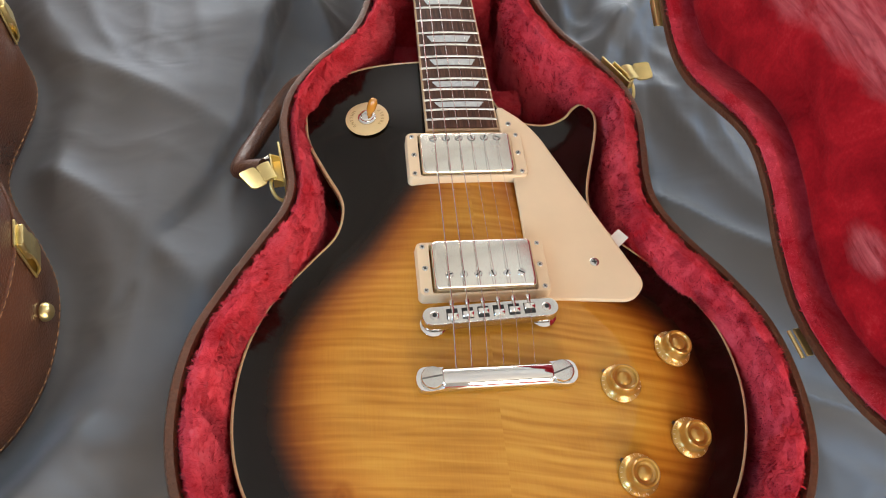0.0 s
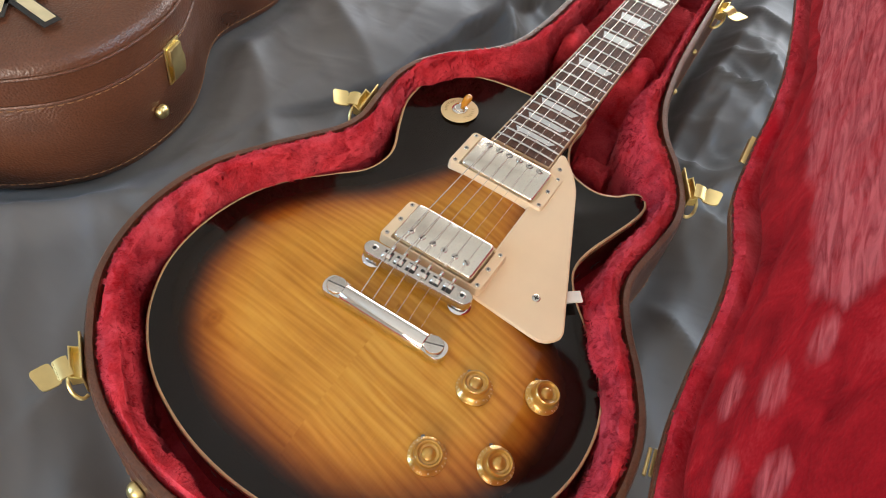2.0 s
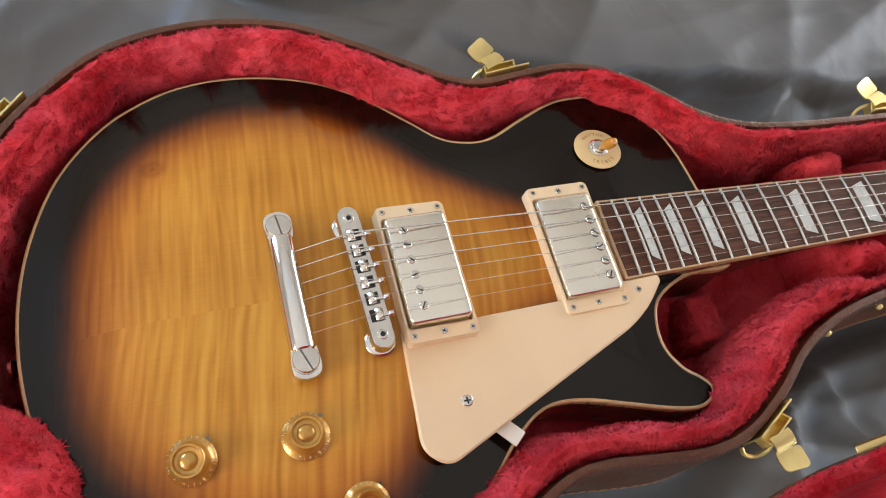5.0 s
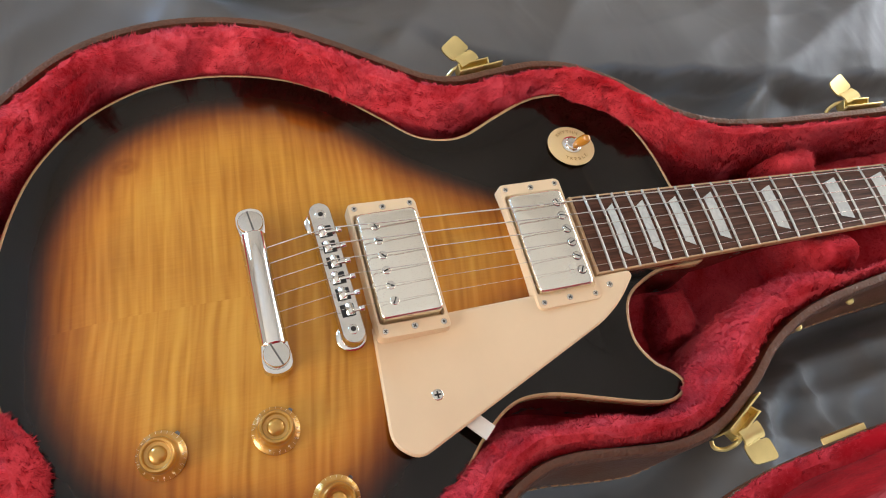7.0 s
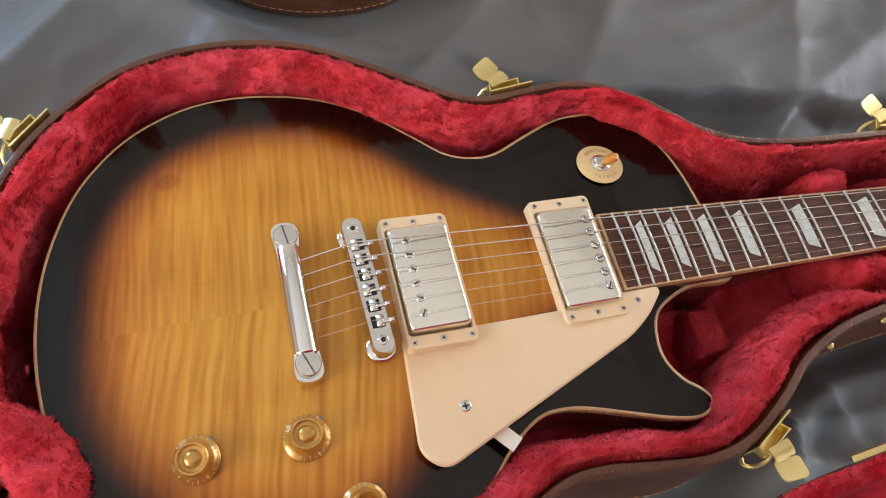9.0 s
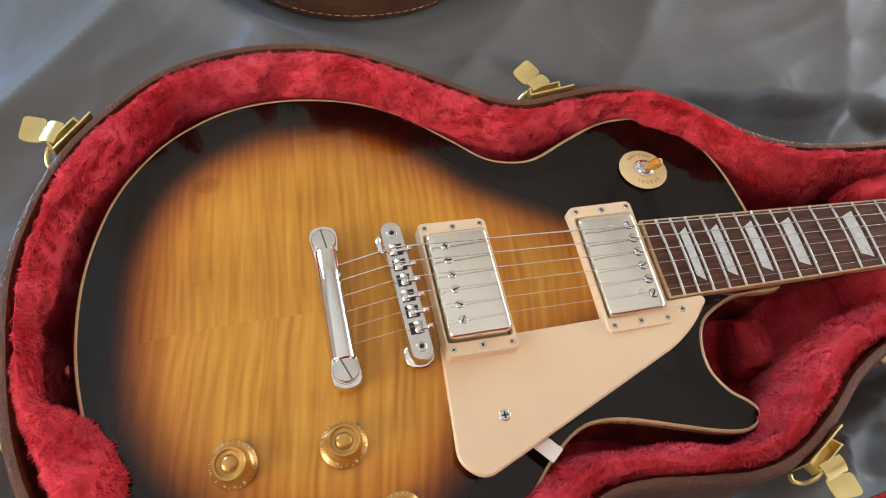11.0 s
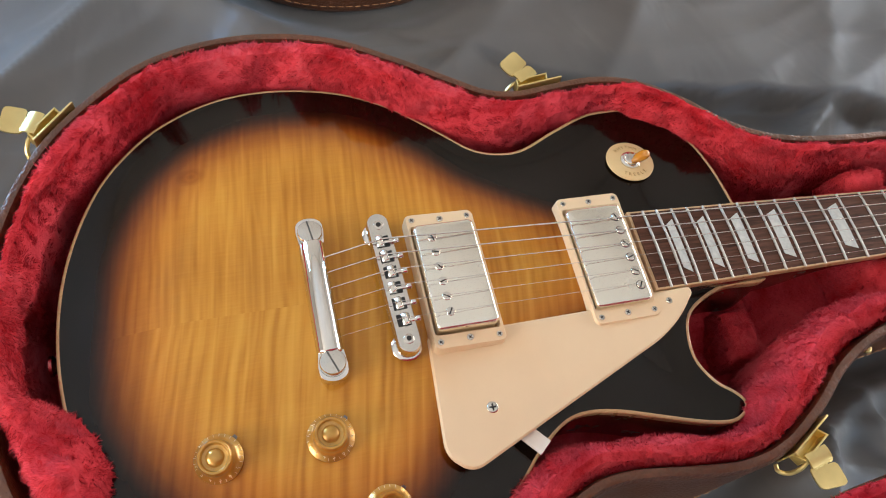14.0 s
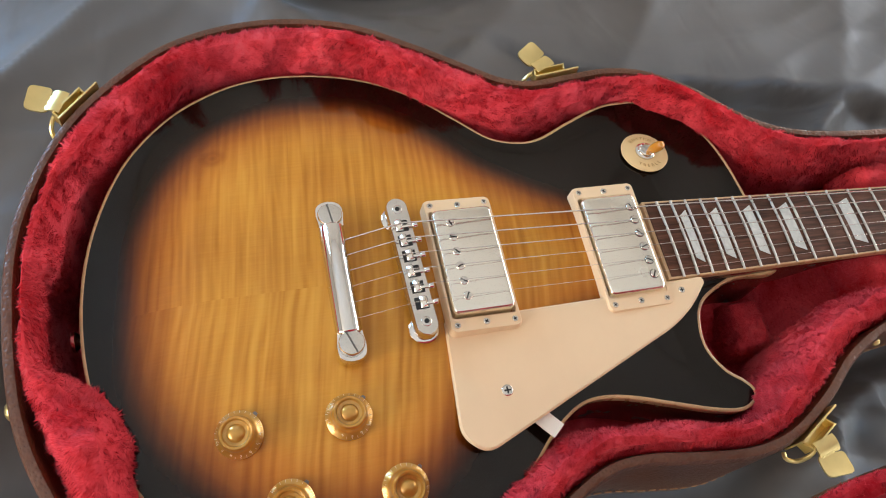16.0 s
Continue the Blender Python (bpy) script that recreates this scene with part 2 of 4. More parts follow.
SLOT = plain("slot_shade", (0.20, 0.19, 0.18), 0.35, 1.0)
GOLD_PRINT = plain("gold_print", (0.36, 0.20, 0.06), 0.4)
BRASS = plain("brassed_steel", (0.82, 0.66, 0.30), 0.34, 1.0, vary=0.08, scale=50)
BLACK_LACQUER = plain("dark_brown_lacquer", (0.020, 0.011, 0.009), 0.18, vary=0.2, scale=20, coat=0.6)
MAHOGANY = plain("dark_mahogany", (0.075, 0.022, 0.012), 0.25, vary=0.25, scale=30, coat=0.5)
# black of the stencil print and of the shade painted in slots and holes
DARK = plain("black_ink_and_recess_shade", (0.012, 0.012, 0.012), 0.4)
WASHER = plain("tan_cream_plastic", (0.70, 0.50, 0.25), 0.35, vary=0.04)
BONE = plain("bone_nut", (0.72, 0.66, 0.52), 0.4)
AMBER_TIP = plain("amber_plastic_tip", (0.50, 0.20, 0.018), 0.25, vary=0.15, coat=0.6)
PAPER = plain("white_card", (0.72, 0.68, 0.62), 0.6, vary=0.04)
THREAD = plain("tan_thread", (0.34, 0.17, 0.075), 0.8, vary=0.2, scale=300)
WHITE_INK = plain("cream_ink", (0.80, 0.66, 0.45), 0.5)
WALL_PAINT = plain("warm_white_wall", (0.62, 0.58, 0.53), 0.8, vary=0.05, scale=3, relief=0.001)
CEILING_PAINT = plain("off_white_ceiling", (0.82, 0.79, 0.74), 0.85, vary=0.03, scale=3)
FLOOR_WOOD = plain("brown_floor", (0.16, 0.085, 0.045), 0.5, vary=0.25, scale=9)
LOGO_INK = plain("pale_gold_ink", (0.55, 0.45, 0.26), 0.5)

# ---- mesh helpers ----


def mesh_of(name, verts, faces, mat, smooth=True, parent=None, label="", sharp=True):
    me = bpy.data.meshes.new(name)
    me.from_pydata([tuple(v) for v in verts], [], faces)
    me.update()
    me.materials.append(mat)
    if smooth:
        me.polygons.foreach_set("use_smooth", [True] * len(me.polygons))
        if sharp:
            me.set_sharp_from_angle(angle=radians(38))
    ob = new(name, me)
    if parent:
        ob.parent = parent
    if label:
        ob["label"] = label
    return ob


def empty(name, m=None):
    ob = new(name)
    ob.empty_display_size = 0.02
    if m is not None:
        ob.matrix_basis = m
    return ob


class Build:
    """Collects verts and faces of one part."""

    def __init__(self):
        self.v, self.f = [], []

    def add(self, verts, faces, m=None):
        k = len(self.v)
        self.v += [tuple(m @ Vector(p)) if m else tuple(p) for p in verts]
        self.f += [tuple(i + k for i in f) for f in faces]
        return self

    def loft(self, rings, closed=True, cap0=False, cap1=False, m=None):
        n, verts, faces = len(rings[0]), [p for r in rings for p in r], []
        for k in range(len(rings) - 1):
            for i in range(n if closed else n - 1):
                j = (i + 1) % n
                faces.append((k * n + i, k * n + j, (k + 1) * n + j, (k + 1) * n + i))
        if cap0:
            faces.append(tuple(reversed(range(n))))
        if cap1:
            faces.append(tuple(range((len(rings) - 1) * n, len(rings) * n)))
        return self.add(verts, faces, m)

    def lathe(self, profile, n=24, m=None, cap=True):
        """profile: (radius, z) from the bottom up."""
        rings = [[(r * math.cos(2 * math.pi * i / n), r * math.sin(2 * math.pi * i / n), z) for i in range(n)] for r, z in profile]
        return self.loft(rings, True, cap, cap, m)

    def box(self, sx, sy, sz, m=None, bevel=0.0):
        """A box on z = 0 with rounded top and upright edges."""
        b = min(bevel, sx / 2.01, sy / 2.01, sz / 2.01)
        if b <= 0:
            return self.loft([rounded(sx, sy, 0, z, 1) for z in (0, sz)], True, True, True, m)
        rings = [rounded(sx, sy, b, 0, 4), rounded(sx, sy, b, sz - b, 4), rounded(sx - 0.6 * b, sy - 0.6 * b, b * 0.8, sz - 0.3 * b, 4), rounded(sx - 2 * b, sy - 2 * b, b * 0.4, sz, 4)]
        return self.loft(rings, True, True, True, m)

    def tube(self, path, r, n=8, m=None, cap=True):
        rings, pts = [], [Vector(p) for p in path]
        for i, p in enumerate(pts):
            d = (pts[min(i + 1, len(pts) - 1)] - pts[max(i - 1, 0)]).normalized()
            a = d.cross(Vector((0, 0, 1)))
            a = a.normalized() if a.length > 1e-3 else Vector((1, 0, 0))
            c = a.cross(d)
            rr = r[i] if isinstance(r, (list, tuple)) else r
            rings.append([p + rr * (a * math.cos(t) + c * math.sin(t)) for t in (2 * math.pi * k / n for k in range(n))])
        return self.loft(rings, True, cap, cap, m)

    def make(self, name, mat, parent=None, label="", smooth=True):
        return mesh_of(name, self.v, self.f, mat, smooth, parent, label)


def rounded(sx, sy, r, z, seg=5):
    """A rectangle with round corners."""
    if r <= 1e-9 or seg == 1:
        return [(x * sx / 2, y * sy / 2, z) for x, y in ((-1, -1), (1, -1), (1, 1), (-1, 1))]
    out = []
    for cx, cy, a0 in ((1, -1, -90), (1, 1, 0), (-1, 1, 90), (-1, -1, 180)):
        for k in range(seg + 1):
            a = radians(a0 + 90 * k / seg)
            out.append((cx * (sx / 2 - r) + r * math.cos(a), cy * (sy / 2 - r) + r * math.sin(a), z))
    return out


def spline(points, count, closed=True):
    """An even Catmull-Rom curve through plan points."""
    p = np.array(points, float)
    n, out = len(p), []
    spans = n if closed else n - 1
    for i in range(spans):
        ids = [(i + k) % n for k in (-1, 0, 1, 2)] if closed else [min(max(i + k, 0), n - 1) for k in (-1, 0, 1, 2)]
        a, b, c, d = p[ids]
        for t in np.linspace(0, 1, 24, endpoint=False):
            out.append(0.5 * (2 * b + (c - a) * t + (2 * a - 5 * b + 4 * c - d) * t**2 + (3 * b - a - 3 * c + d) * t**3))
    out.append(out[0] if closed else p[-1])
    out = np.array(out)
    s = np.r_[0, np.cumsum(np.linalg.norm(np.diff(out, axis=0), axis=1))]
    want = np.linspace(0, s[-1], count, endpoint=not closed)
    return np.stack([np.interp(want, s, out[:, k]) for k in range(p.shape[1])], 1)


def inward(poly):
    """Unit normals that point into a closed plan curve."""
    t = np.roll(poly, -1, 0) - np.roll(poly, 1, 0)
    t /= np.linalg.norm(t, axis=1, keepdims=True)
    n = np.stack([-t[:, 1], t[:, 0]], 1)
    area = np.sum(poly[:, 0] * np.roll(poly[:, 1], -1) - poly[:, 1] * np.roll(poly[:, 0], -1))
    return n if area > 0 else -n


def distance_to(poly, pts):
    """Distance from plan points to a closed curve, and whether they lie inside."""
    a, b = poly, np.roll(poly, -1, 0)
    ab = b - a
    best = np.full(len(pts), 9.0)
    inside = np.zeros(len(pts), bool)
    for p0, d, p1 in zip(a, ab, b):
        w = pts - p0
        t = np.clip((w @ d) / (d @ d), 0, 1)
        best = np.minimum(best, np.linalg.norm(w - t[:, None] * d, axis=1))
        if p0[1] != p1[1]:
            cross = ((p0[1] > pts[:, 1]) != (p1[1] > pts[:, 1])) & (pts[:, 0] < (p1[0] - p0[0]) * (pts[:, 1] - p0[1]) / (p1[1] - p0[1]) + p0[0])
            inside ^= cross
    return best, inside


def filled(poly, step, extra=()):
    """A plan curve filled with a grid of triangles: points and faces; the curve's points come first."""
    from mathutils.geometry import delaunay_2d_cdt
    lo, hi = poly.min(0), poly.max(0)
    gx, gy = np.meshgrid(np.arange(lo[0], hi[0], step), np.arange(lo[1], hi[1], step))
    gx[1::2] += step / 2
    g = np.stack([gx.ravel(), gy.ravel()], 1)
    d, ins = distance_to(poly, g)
    g = g[ins & (d > step * 0.6)]
    pts = [Vector(p) for p in np.vstack([poly, *extra, g])]
    n = len(poly)
    v, _, f, *_ = delaunay_2d_cdt(pts, [(i, (i + 1) % n) for i in range(n)], [], 1, 1e-6)
    return np.array([tuple(p) for p in v]), [tuple(x) for x in f]


def attribute(ob, name, values):
    at = ob.data.attributes.new(name, "FLOAT", "POINT")
    at.data.foreach_set("value", np.asarray(values, np.float32))


def pile(name, parent, mat, base, normal, lay, length, width, label=""):
    """A pile of single tufts: leaning blades on given places, joined into one mesh."""
    rng = np.random.default_rng(len(base))
    n = len(base)
    lean = lay + rng.normal(0, 0.24, (n, 3))
    tip = normal * 0.5 + lean * 0.75
    tip /= np.linalg.norm(tip, axis=1, keepdims=True)
    side = np.cross(tip, rng.normal(0, 1, (n, 3)))
    side /= np.linalg.norm(side, axis=1, keepdims=True)
    tuft = np.array([noise.noise(Vector(q) * 190) + 0.7 * noise.noise(Vector(q) * 420) for q in base])
    ln = (length * rng.uniform(0.75, 1.2, n) * np.clip(0.95 + 0.75 * tuft, 0.35, 1.7))[:, None]
    a, b = base - side * width / 2, base + side * width / 2
    c = base + tip * ln
    flip = np.sum(np.cross(b - a, c - a) * normal, 1) < 0
    a[flip], b[flip] = b[flip], a[flip].copy()
    verts = np.stack([a, b, c], 1).reshape(-1, 3)
    soft = normal + 0.35 * lean
    soft /= np.linalg.norm(soft, axis=1, keepdims=True)
    me = bpy.data.meshes.new(name)
    me.vertices.add(3 * n)
    me.vertices.foreach_set("co", verts.astype(np.float32).ravel())
    me.loops.add(3 * n)
    me.loops.foreach_set("vertex_index", np.arange(3 * n, dtype=np.int32))
    me.polygons.add(n)
    me.polygons.foreach_set("loop_start", np.arange(0, 3 * n, 3, dtype=np.int32))
    me.update(calc_edges=True)
    me.polygons.foreach_set("use_smooth", np.ones(n, bool))
    me.normals_split_custom_set_from_vertices(np.repeat(soft, 3, 0))
    me.materials.append(mat)
    ob = new(name, me)
    ob.parent = parent
    return tagged(ob, label, kind="stuff")


def scatter(ob, count, seed=1):
    """Even random places on a mesh: points, normals and triangle vertex ids with weights."""
    me = ob.data
    me.calc_loop_triangles()
    tri = np.empty(len(me.loop_triangles) * 3, np.int32)
    me.loop_triangles.foreach_get("vertices", tri)
    tri = tri.reshape(-1, 3)
    co = np.empty(len(me.vertices) * 3, np.float32)
    me.vertices.foreach_get("co", co)
    co = co.reshape(-1, 3).astype(float)
    e1, e2 = co[tri[:, 1]] - co[tri[:, 0]], co[tri[:, 2]] - co[tri[:, 0]]
    cr = np.cross(e1, e2)
    ar = np.linalg.norm(cr, axis=1)
    rng = np.random.default_rng(seed)
    pick = rng.choice(len(tri), count, p=ar / ar.sum())
    u, v = rng.random(count), rng.random(count)
    flip = u + v > 1
    u[flip], v[flip] = 1 - u[flip], 1 - v[flip]
    pts = co[tri[pick, 0]] + e1[pick] * u[:, None] + e2[pick] * v[:, None]
    return pts, cr[pick] / ar[pick][:, None]

# ---- room ----
TABLE_Z, FLOOR_Z, CEIL_Z = -0.083, -0.62, 2.40


def slab(name, lo, hi, mat, kind="structure", label="", category=""):
    b = Build().box(hi[0] - lo[0], hi[1] - lo[1], hi[2] - lo[2], Matrix.Translation(((lo[0] + hi[0]) / 2, (lo[1] + hi[1]) / 2, lo[2])))
    ob = b.make(name, mat, smooth=False)
    return tagged(ob, label, category, kind=kind)


def wall_with_window(name, turn, lo, hi, away, a0, a1, z_from, z_to):
    """A wall from lo to hi, away from the middle and turned about it, with one opening from a0 to a1 along it."""
    b = Build()
    m = pose(0, 0, 0, 0, 0, turn)
    for ya, yb, za, zb in ((lo, a0, FLOOR_Z, CEIL_Z), (a1, hi, FLOOR_Z, CEIL_Z), (a0, a1, FLOOR_Z, z_from), (a0, a1, z_to, CEIL_Z)):
        b.box(yb - ya, 0.1, zb - za, m @ Matrix.Translation(((ya + yb) / 2, away + 0.05, za)))
    return tagged(b.make(name, WALL_PAINT, smooth=False), "plain warm white painted wall, out of view, with an added window opening", "wall", kind="structure")


slab("floor", (-2.2, -3.6, FLOOR_Z - 0.1), (2.2, 2.2, FLOOR_Z), FLOOR_WOOD, label="plain brown wooden floor below the cloth", category="floor")
slab("ceiling", (-2.2, -3.6, CEIL_Z), (2.2, 2.2, CEIL_Z + 0.1), CEILING_PAINT, label="plain white painted ceiling", category="ceiling")
# walls out of view; each opening is added behind one of the window lamps
wall_with_window("wall_north", 0, -2.1, 2.1, 2.1, -1.5, 1.4, 0.15, 0.85)
wall_with_window("wall_west", 90, -3.5, 2.1, 2.1, -2.3, -1.5, 0.4, 1.6)
wall_with_window("wall_south", 180, -2.1, 2.1, 3.5, -2.0, 0.1, 0.4, 1.9)
wall_with_window("wall_east", -90, -2.1, 3.5, 2.1, -1.95, -0.25, 1.3, 2.2)

# ---- outlines ----
HALF = [(0, -0.221), (0.052, -0.216), (0.092, -0.203), (0.13, -0.181), (0.16, -0.155), (0.184, -0.124), (0.197, -0.088), (0.1995, -0.047), (0.193, -0.008), (0.175, 0.028),
        (0.153, 0.06), (0.1395, 0.088), (0.1375, 0.112), (0.1420, 0.145), (0.1450, 0.178), (0.139, 0.208), (0.121, 0.240), (0.100, 0.268), (0.086, 0.300), (0.078, 0.340),
        (0.072, 0.40), (0.067, 0.52), (0.064, 0.66), (0.066, 0.78), (0.06, 0.83), (0.03, 0.852), (0, 0.855)]
OTHER = [(-0.03, 0.852), (-0.06, 0.83), (-0.066, 0.78), (-0.064, 0.66), (-0.063, 0.52), (-0.065, 0.40), (-0.068, 0.335), (-0.075, 0.295), (-0.09, 0.266), (-0.115, 0.238), (-0.133, 0.208),
         (-0.1395, 0.178), (-0.1370, 0.145), (-0.1335, 0.116), (-0.138, 0.095), (-0.150, 0.075), (-0.173, 0.038), (-0.1935, -0.002), (-0.2015, -0.046), (-0.1985, -0.088), (-0.185, -0.127),
         (-0.162, -0.158), (-0.132, -0.186), (-0.095, -0.206), (-0.05, -0.219)]
CASE = spline(HALF + OTHER, 460)
CASE_IN = inward(CASE)


def widths(poly):
    """How thick the padding stands inside the shell, by the place along the case."""
    w = np.interp(poly[:, 1], (-0.22, -0.185, -0.12, 0.06, 0.11, 0.15, 0.19, 0.23, 0.27, 0.31, 0.33, 0.345, 0.40), (0.0265, 0.033, 0.037, 0.036, 0.030, 0.025, 0.020, 0.024, 0.026, 0.028, 0.024, 0.014, 0.012))
    slim = 0.0035 * np.exp(-(((poly[:, 1] - 0.015) / 0.06) ** 2)) + 0.0045 * np.exp(-(((poly[:, 1] - 0.25) / 0.03) ** 2))
    near = np.interp(poly[:, 1], (-0.22, -0.185, -0.12, -0.05, 0.05, 0.09, 0.14, 0.17, 0.20, 0.228, 0.26, 0.295, 0.322, 0.336, 0.347, 0.40), (0.0265, 0.0295, 0.0275, 0.027, 0.032, 0.034, 0.030, 0.025, 0.028, 0.038, 0.038, 0.036, 0.031, 0.022, 0.014, 0.012))
    return np.where(poly[:, 0] > 0, near, w - slim)


def section(poly, normals, profile):
    """Rings along a plan curve: profile rows are (inset, z)."""
    return [[(x, y, z) for x, y in poly + normals * d] for d, z in profile]


def turned_up(ob):
    """Turn faces so that they look up."""
    me = ob.data
    if sum(f.normal.z * f.area for f in me.polygons) < 0:
        me.flip_normals()
    return ob


def add_pile(name, ob, parent, count, length, mat, seed, drift=(0.2, -0.3, -0.25), above=-1.0):
    pts, nor = scatter(ob, count, seed)
    keep = pts[:, 2] > above
    pts, nor = pts[keep], nor[keep]
    nor[nor[:, 2] < 0] *= -1
    swirl = np.array([[noise.noise(Vector(p) * 22) + 1.2 * noise.noise(Vector(p) * 170), noise.noise(Vector(p) * 22 + Vector((7, 3, 1))) + 1.2 * noise.noise(Vector(p) * 170 + Vector((2, 8, 5))), 0] for p in pts])
    lay = np.array(drift) + swirl * 1.9
    return pile(name, parent, mat, pts, nor, lay, length, 0.00068)


BODY = spline([(0.0, 0.256), (-0.030, 0.2545), (-0.064, 0.2500), (-0.090, 0.2405), (-0.109, 0.2230), (-0.1195, 0.2020), (-0.1208, 0.188), (-0.1185, 0.168), (-0.1075, 0.141), (-0.0960, 0.116), (-0.0945, 0.099), (-0.1005, 0.080), (-0.118, 0.060),
               (-0.143, 0.030), (-0.159, -0.004), (-0.1657, -0.045), (-0.1620, -0.083), (-0.148, -0.1155), (-0.129, -0.1395), (-0.101, -0.161), (-0.062, -0.1770), (-0.022, -0.1845), (0.02, -0.1842), (0.06, -0.176), (0.1, -0.158),
               (0.13, -0.133), (0.150, -0.105), (0.163, -0.072), (0.1672, -0.039), (0.1620, -0.004), (0.1455, 0.027), (0.1240, 0.052), (0.1065, 0.070), (0.0945, 0.088), (0.0915, 0.103), (0.0945, 0.122), (0.1025, 0.147),
               (0.1105, 0.172), (0.1137, 0.190), (0.1100, 0.2010), (0.1030, 0.2045), (0.0955, 0.1995), (0.0870, 0.1900), (0.0720, 0.1830), (0.0550, 0.1845), (0.0415, 0.1915), (0.0320, 0.2080), (0.0275, 0.225), (0.0265, 0.254)], 420)
BODY_IN = inward(BODY)

# ---- grey cloth over the table ----


def smooth01(x):
    x = np.clip(x, 0, 1)
    return x * x * (3 - 2 * x)


CLOSED_AT = Vector((-0.506, 0.099, 0.0))


def make_cloth():
    xs, ys = np.arange(-1.10, 0.80, 0.0045), np.arange(-0.62, 1.00, 0.0045)
    gx, gy = np.meshgrid(xs, ys)
    p = np.stack([gx.ravel(), gy.ravel()], 1)
    d1, in1 = distance_to(CASE[::4], p)
    d2, in2 = distance_to(CASE[::4] + np.array(CLOSED_AT[:2]), p)
    d = np.minimum(np.where(in1, 0, d1), np.where(in2, 0, d2))
    h = np.zeros(len(p))

    def ridged(ang, across, along, seed):
        c, s = math.cos(radians(ang)), math.sin(radians(ang))
        u, v = p @ np.array([c, s]), p @ np.array([-s, c])
        return np.array([(1 - abs(noise.noise(Vector((a * across, b * along, seed))))) ** 4 for a, b in zip(u, v)])

    h += 0.026 * ridged(35, 4.5, 1.3, 1.7)
    h += 0.015 * ridged(60, 8.5, 2.4, 4.2)
    h += 0.006 * ridged(15, 15.0, 4.0, 8.8)
    h += 0.002 * ridged(50, 26.0, 7.0, 2.6)
    near = np.exp(-(((p[:, 0] - 0.14) / 0.09) ** 2 + ((p[:, 1] - 0.40) / 0.20) ** 2))
    h += near * (0.018 * ridged(-20, 15.0, 5.0, 3.3) + 0.008 * ridged(35, 24.0, 8.0, 6.1) + 0.005 * ridged(5, 42.0, 14.0, 9.4) + 0.016 * ridged(72, 19.0, 5.0, 12.5))

    def fold(a, b, tall, steep, gentle):
        """A soft fold along a line, steep on one side."""
        a, b = np.array(a), np.array(b)
        t = ((p - a) @ (b - a)) / ((b - a) @ (b - a))
        n = np.array([-(b - a)[1], (b - a)[0]]) / np.linalg.norm(b - a)
        off = (p - a) @ n + 0.012 * np.sin(t * 7)
        wide = np.where(off > 0, gentle, steep)
        return tall * np.exp(-((off / wide) ** 2)) * smooth01((t + 0.15) / 0.3) * smooth01((1.25 - t) / 0.3)

    h += fold((-0.24, -0.04), (-0.42, -0.16), 0.016, 0.03, 0.02)
    # an upper layer of the cloth ends in a round edge that runs from the neck end past the latch and on to the foot of the closed case
    edge = spline([(-0.118, 0.62), (-0.127, 0.531), (-0.139, 0.432), (-0.153, 0.35), (-0.172, 0.29), (-0.194, 0.205), (-0.226, 0.143), (-0.260, 0.092), (-0.288, 0.045), (-0.325, 0.004), (-0.38, -0.05), (-0.50, -0.16)], 90, False)
    ring = np.vstack([edge, [(-2.0, -0.16), (-2.0, 2.0), (-0.118, 2.0)]])
    away, over = distance_to(ring, p)
    away = np.where(over, away, -away) + 0.004 * np.sin(p[:, 1] * 31) + 0.002 * np.sin(p[:, 1] * 83)
    tall = np.interp(p[:, 1], (-0.1, 0.05, 0.2, 0.28, 0.36), (0.010, 0.014, 0.020, 0.030, 0.036))
    layer = smooth01((away + 0.004) / 0.008)
    back = 0.35 + 0.65 * np.exp(-((np.maximum(0, away - 0.020) / 0.07) ** 2))
    h = h * (1 - 0.6 * layer * back) + tall * layer * back
    z = TABLE_Z + h * smooth01((d - 0.002) / (0.045 - 0.022 * near))
    nx = len(xs)
    faces = [(j * nx + i, j * nx + i + 1, (j + 1) * nx + i + 1, (j + 1) * nx + i) for j in range(len(ys) - 1) for i in range(nx - 1)
             if not (p[j * nx + i][0] > 0.30 + 0.10 * (p[j * nx + i][1] + 0.2) and p[j * nx + i][1] < -0.02)]
    ob = mesh_of("tablecloth", np.c_[p, z], faces, SATIN, sharp=False)
    return tagged(ob, "creased thin grey satin cloth spread under the cases", "cloth")


# ---- brass fittings ----


def bent(profile, width, thick):
    """A strip bent along (out, up) points: rings across its width."""
    b = Build()
    pts = [Vector((0, p[0], p[1])) for p in profile]
    rings = []
    for i, p in enumerate(pts):
        d = (pts[min(i + 1, len(pts) - 1)] - pts[max(i - 1, 0)]).normalized()
        n = Vector((1, 0, 0)).cross(d)
        w = width[i] if isinstance(width, (list, tuple)) else width
        rings.append([p + Vector((-w / 2, 0, 0)), p + Vector((w / 2, 0, 0)), p + Vector((w / 2, 0, 0)) + n * thick, p + Vector((-w / 2, 0, 0)) + n * thick])
    return b.loft(rings, True, True, True)


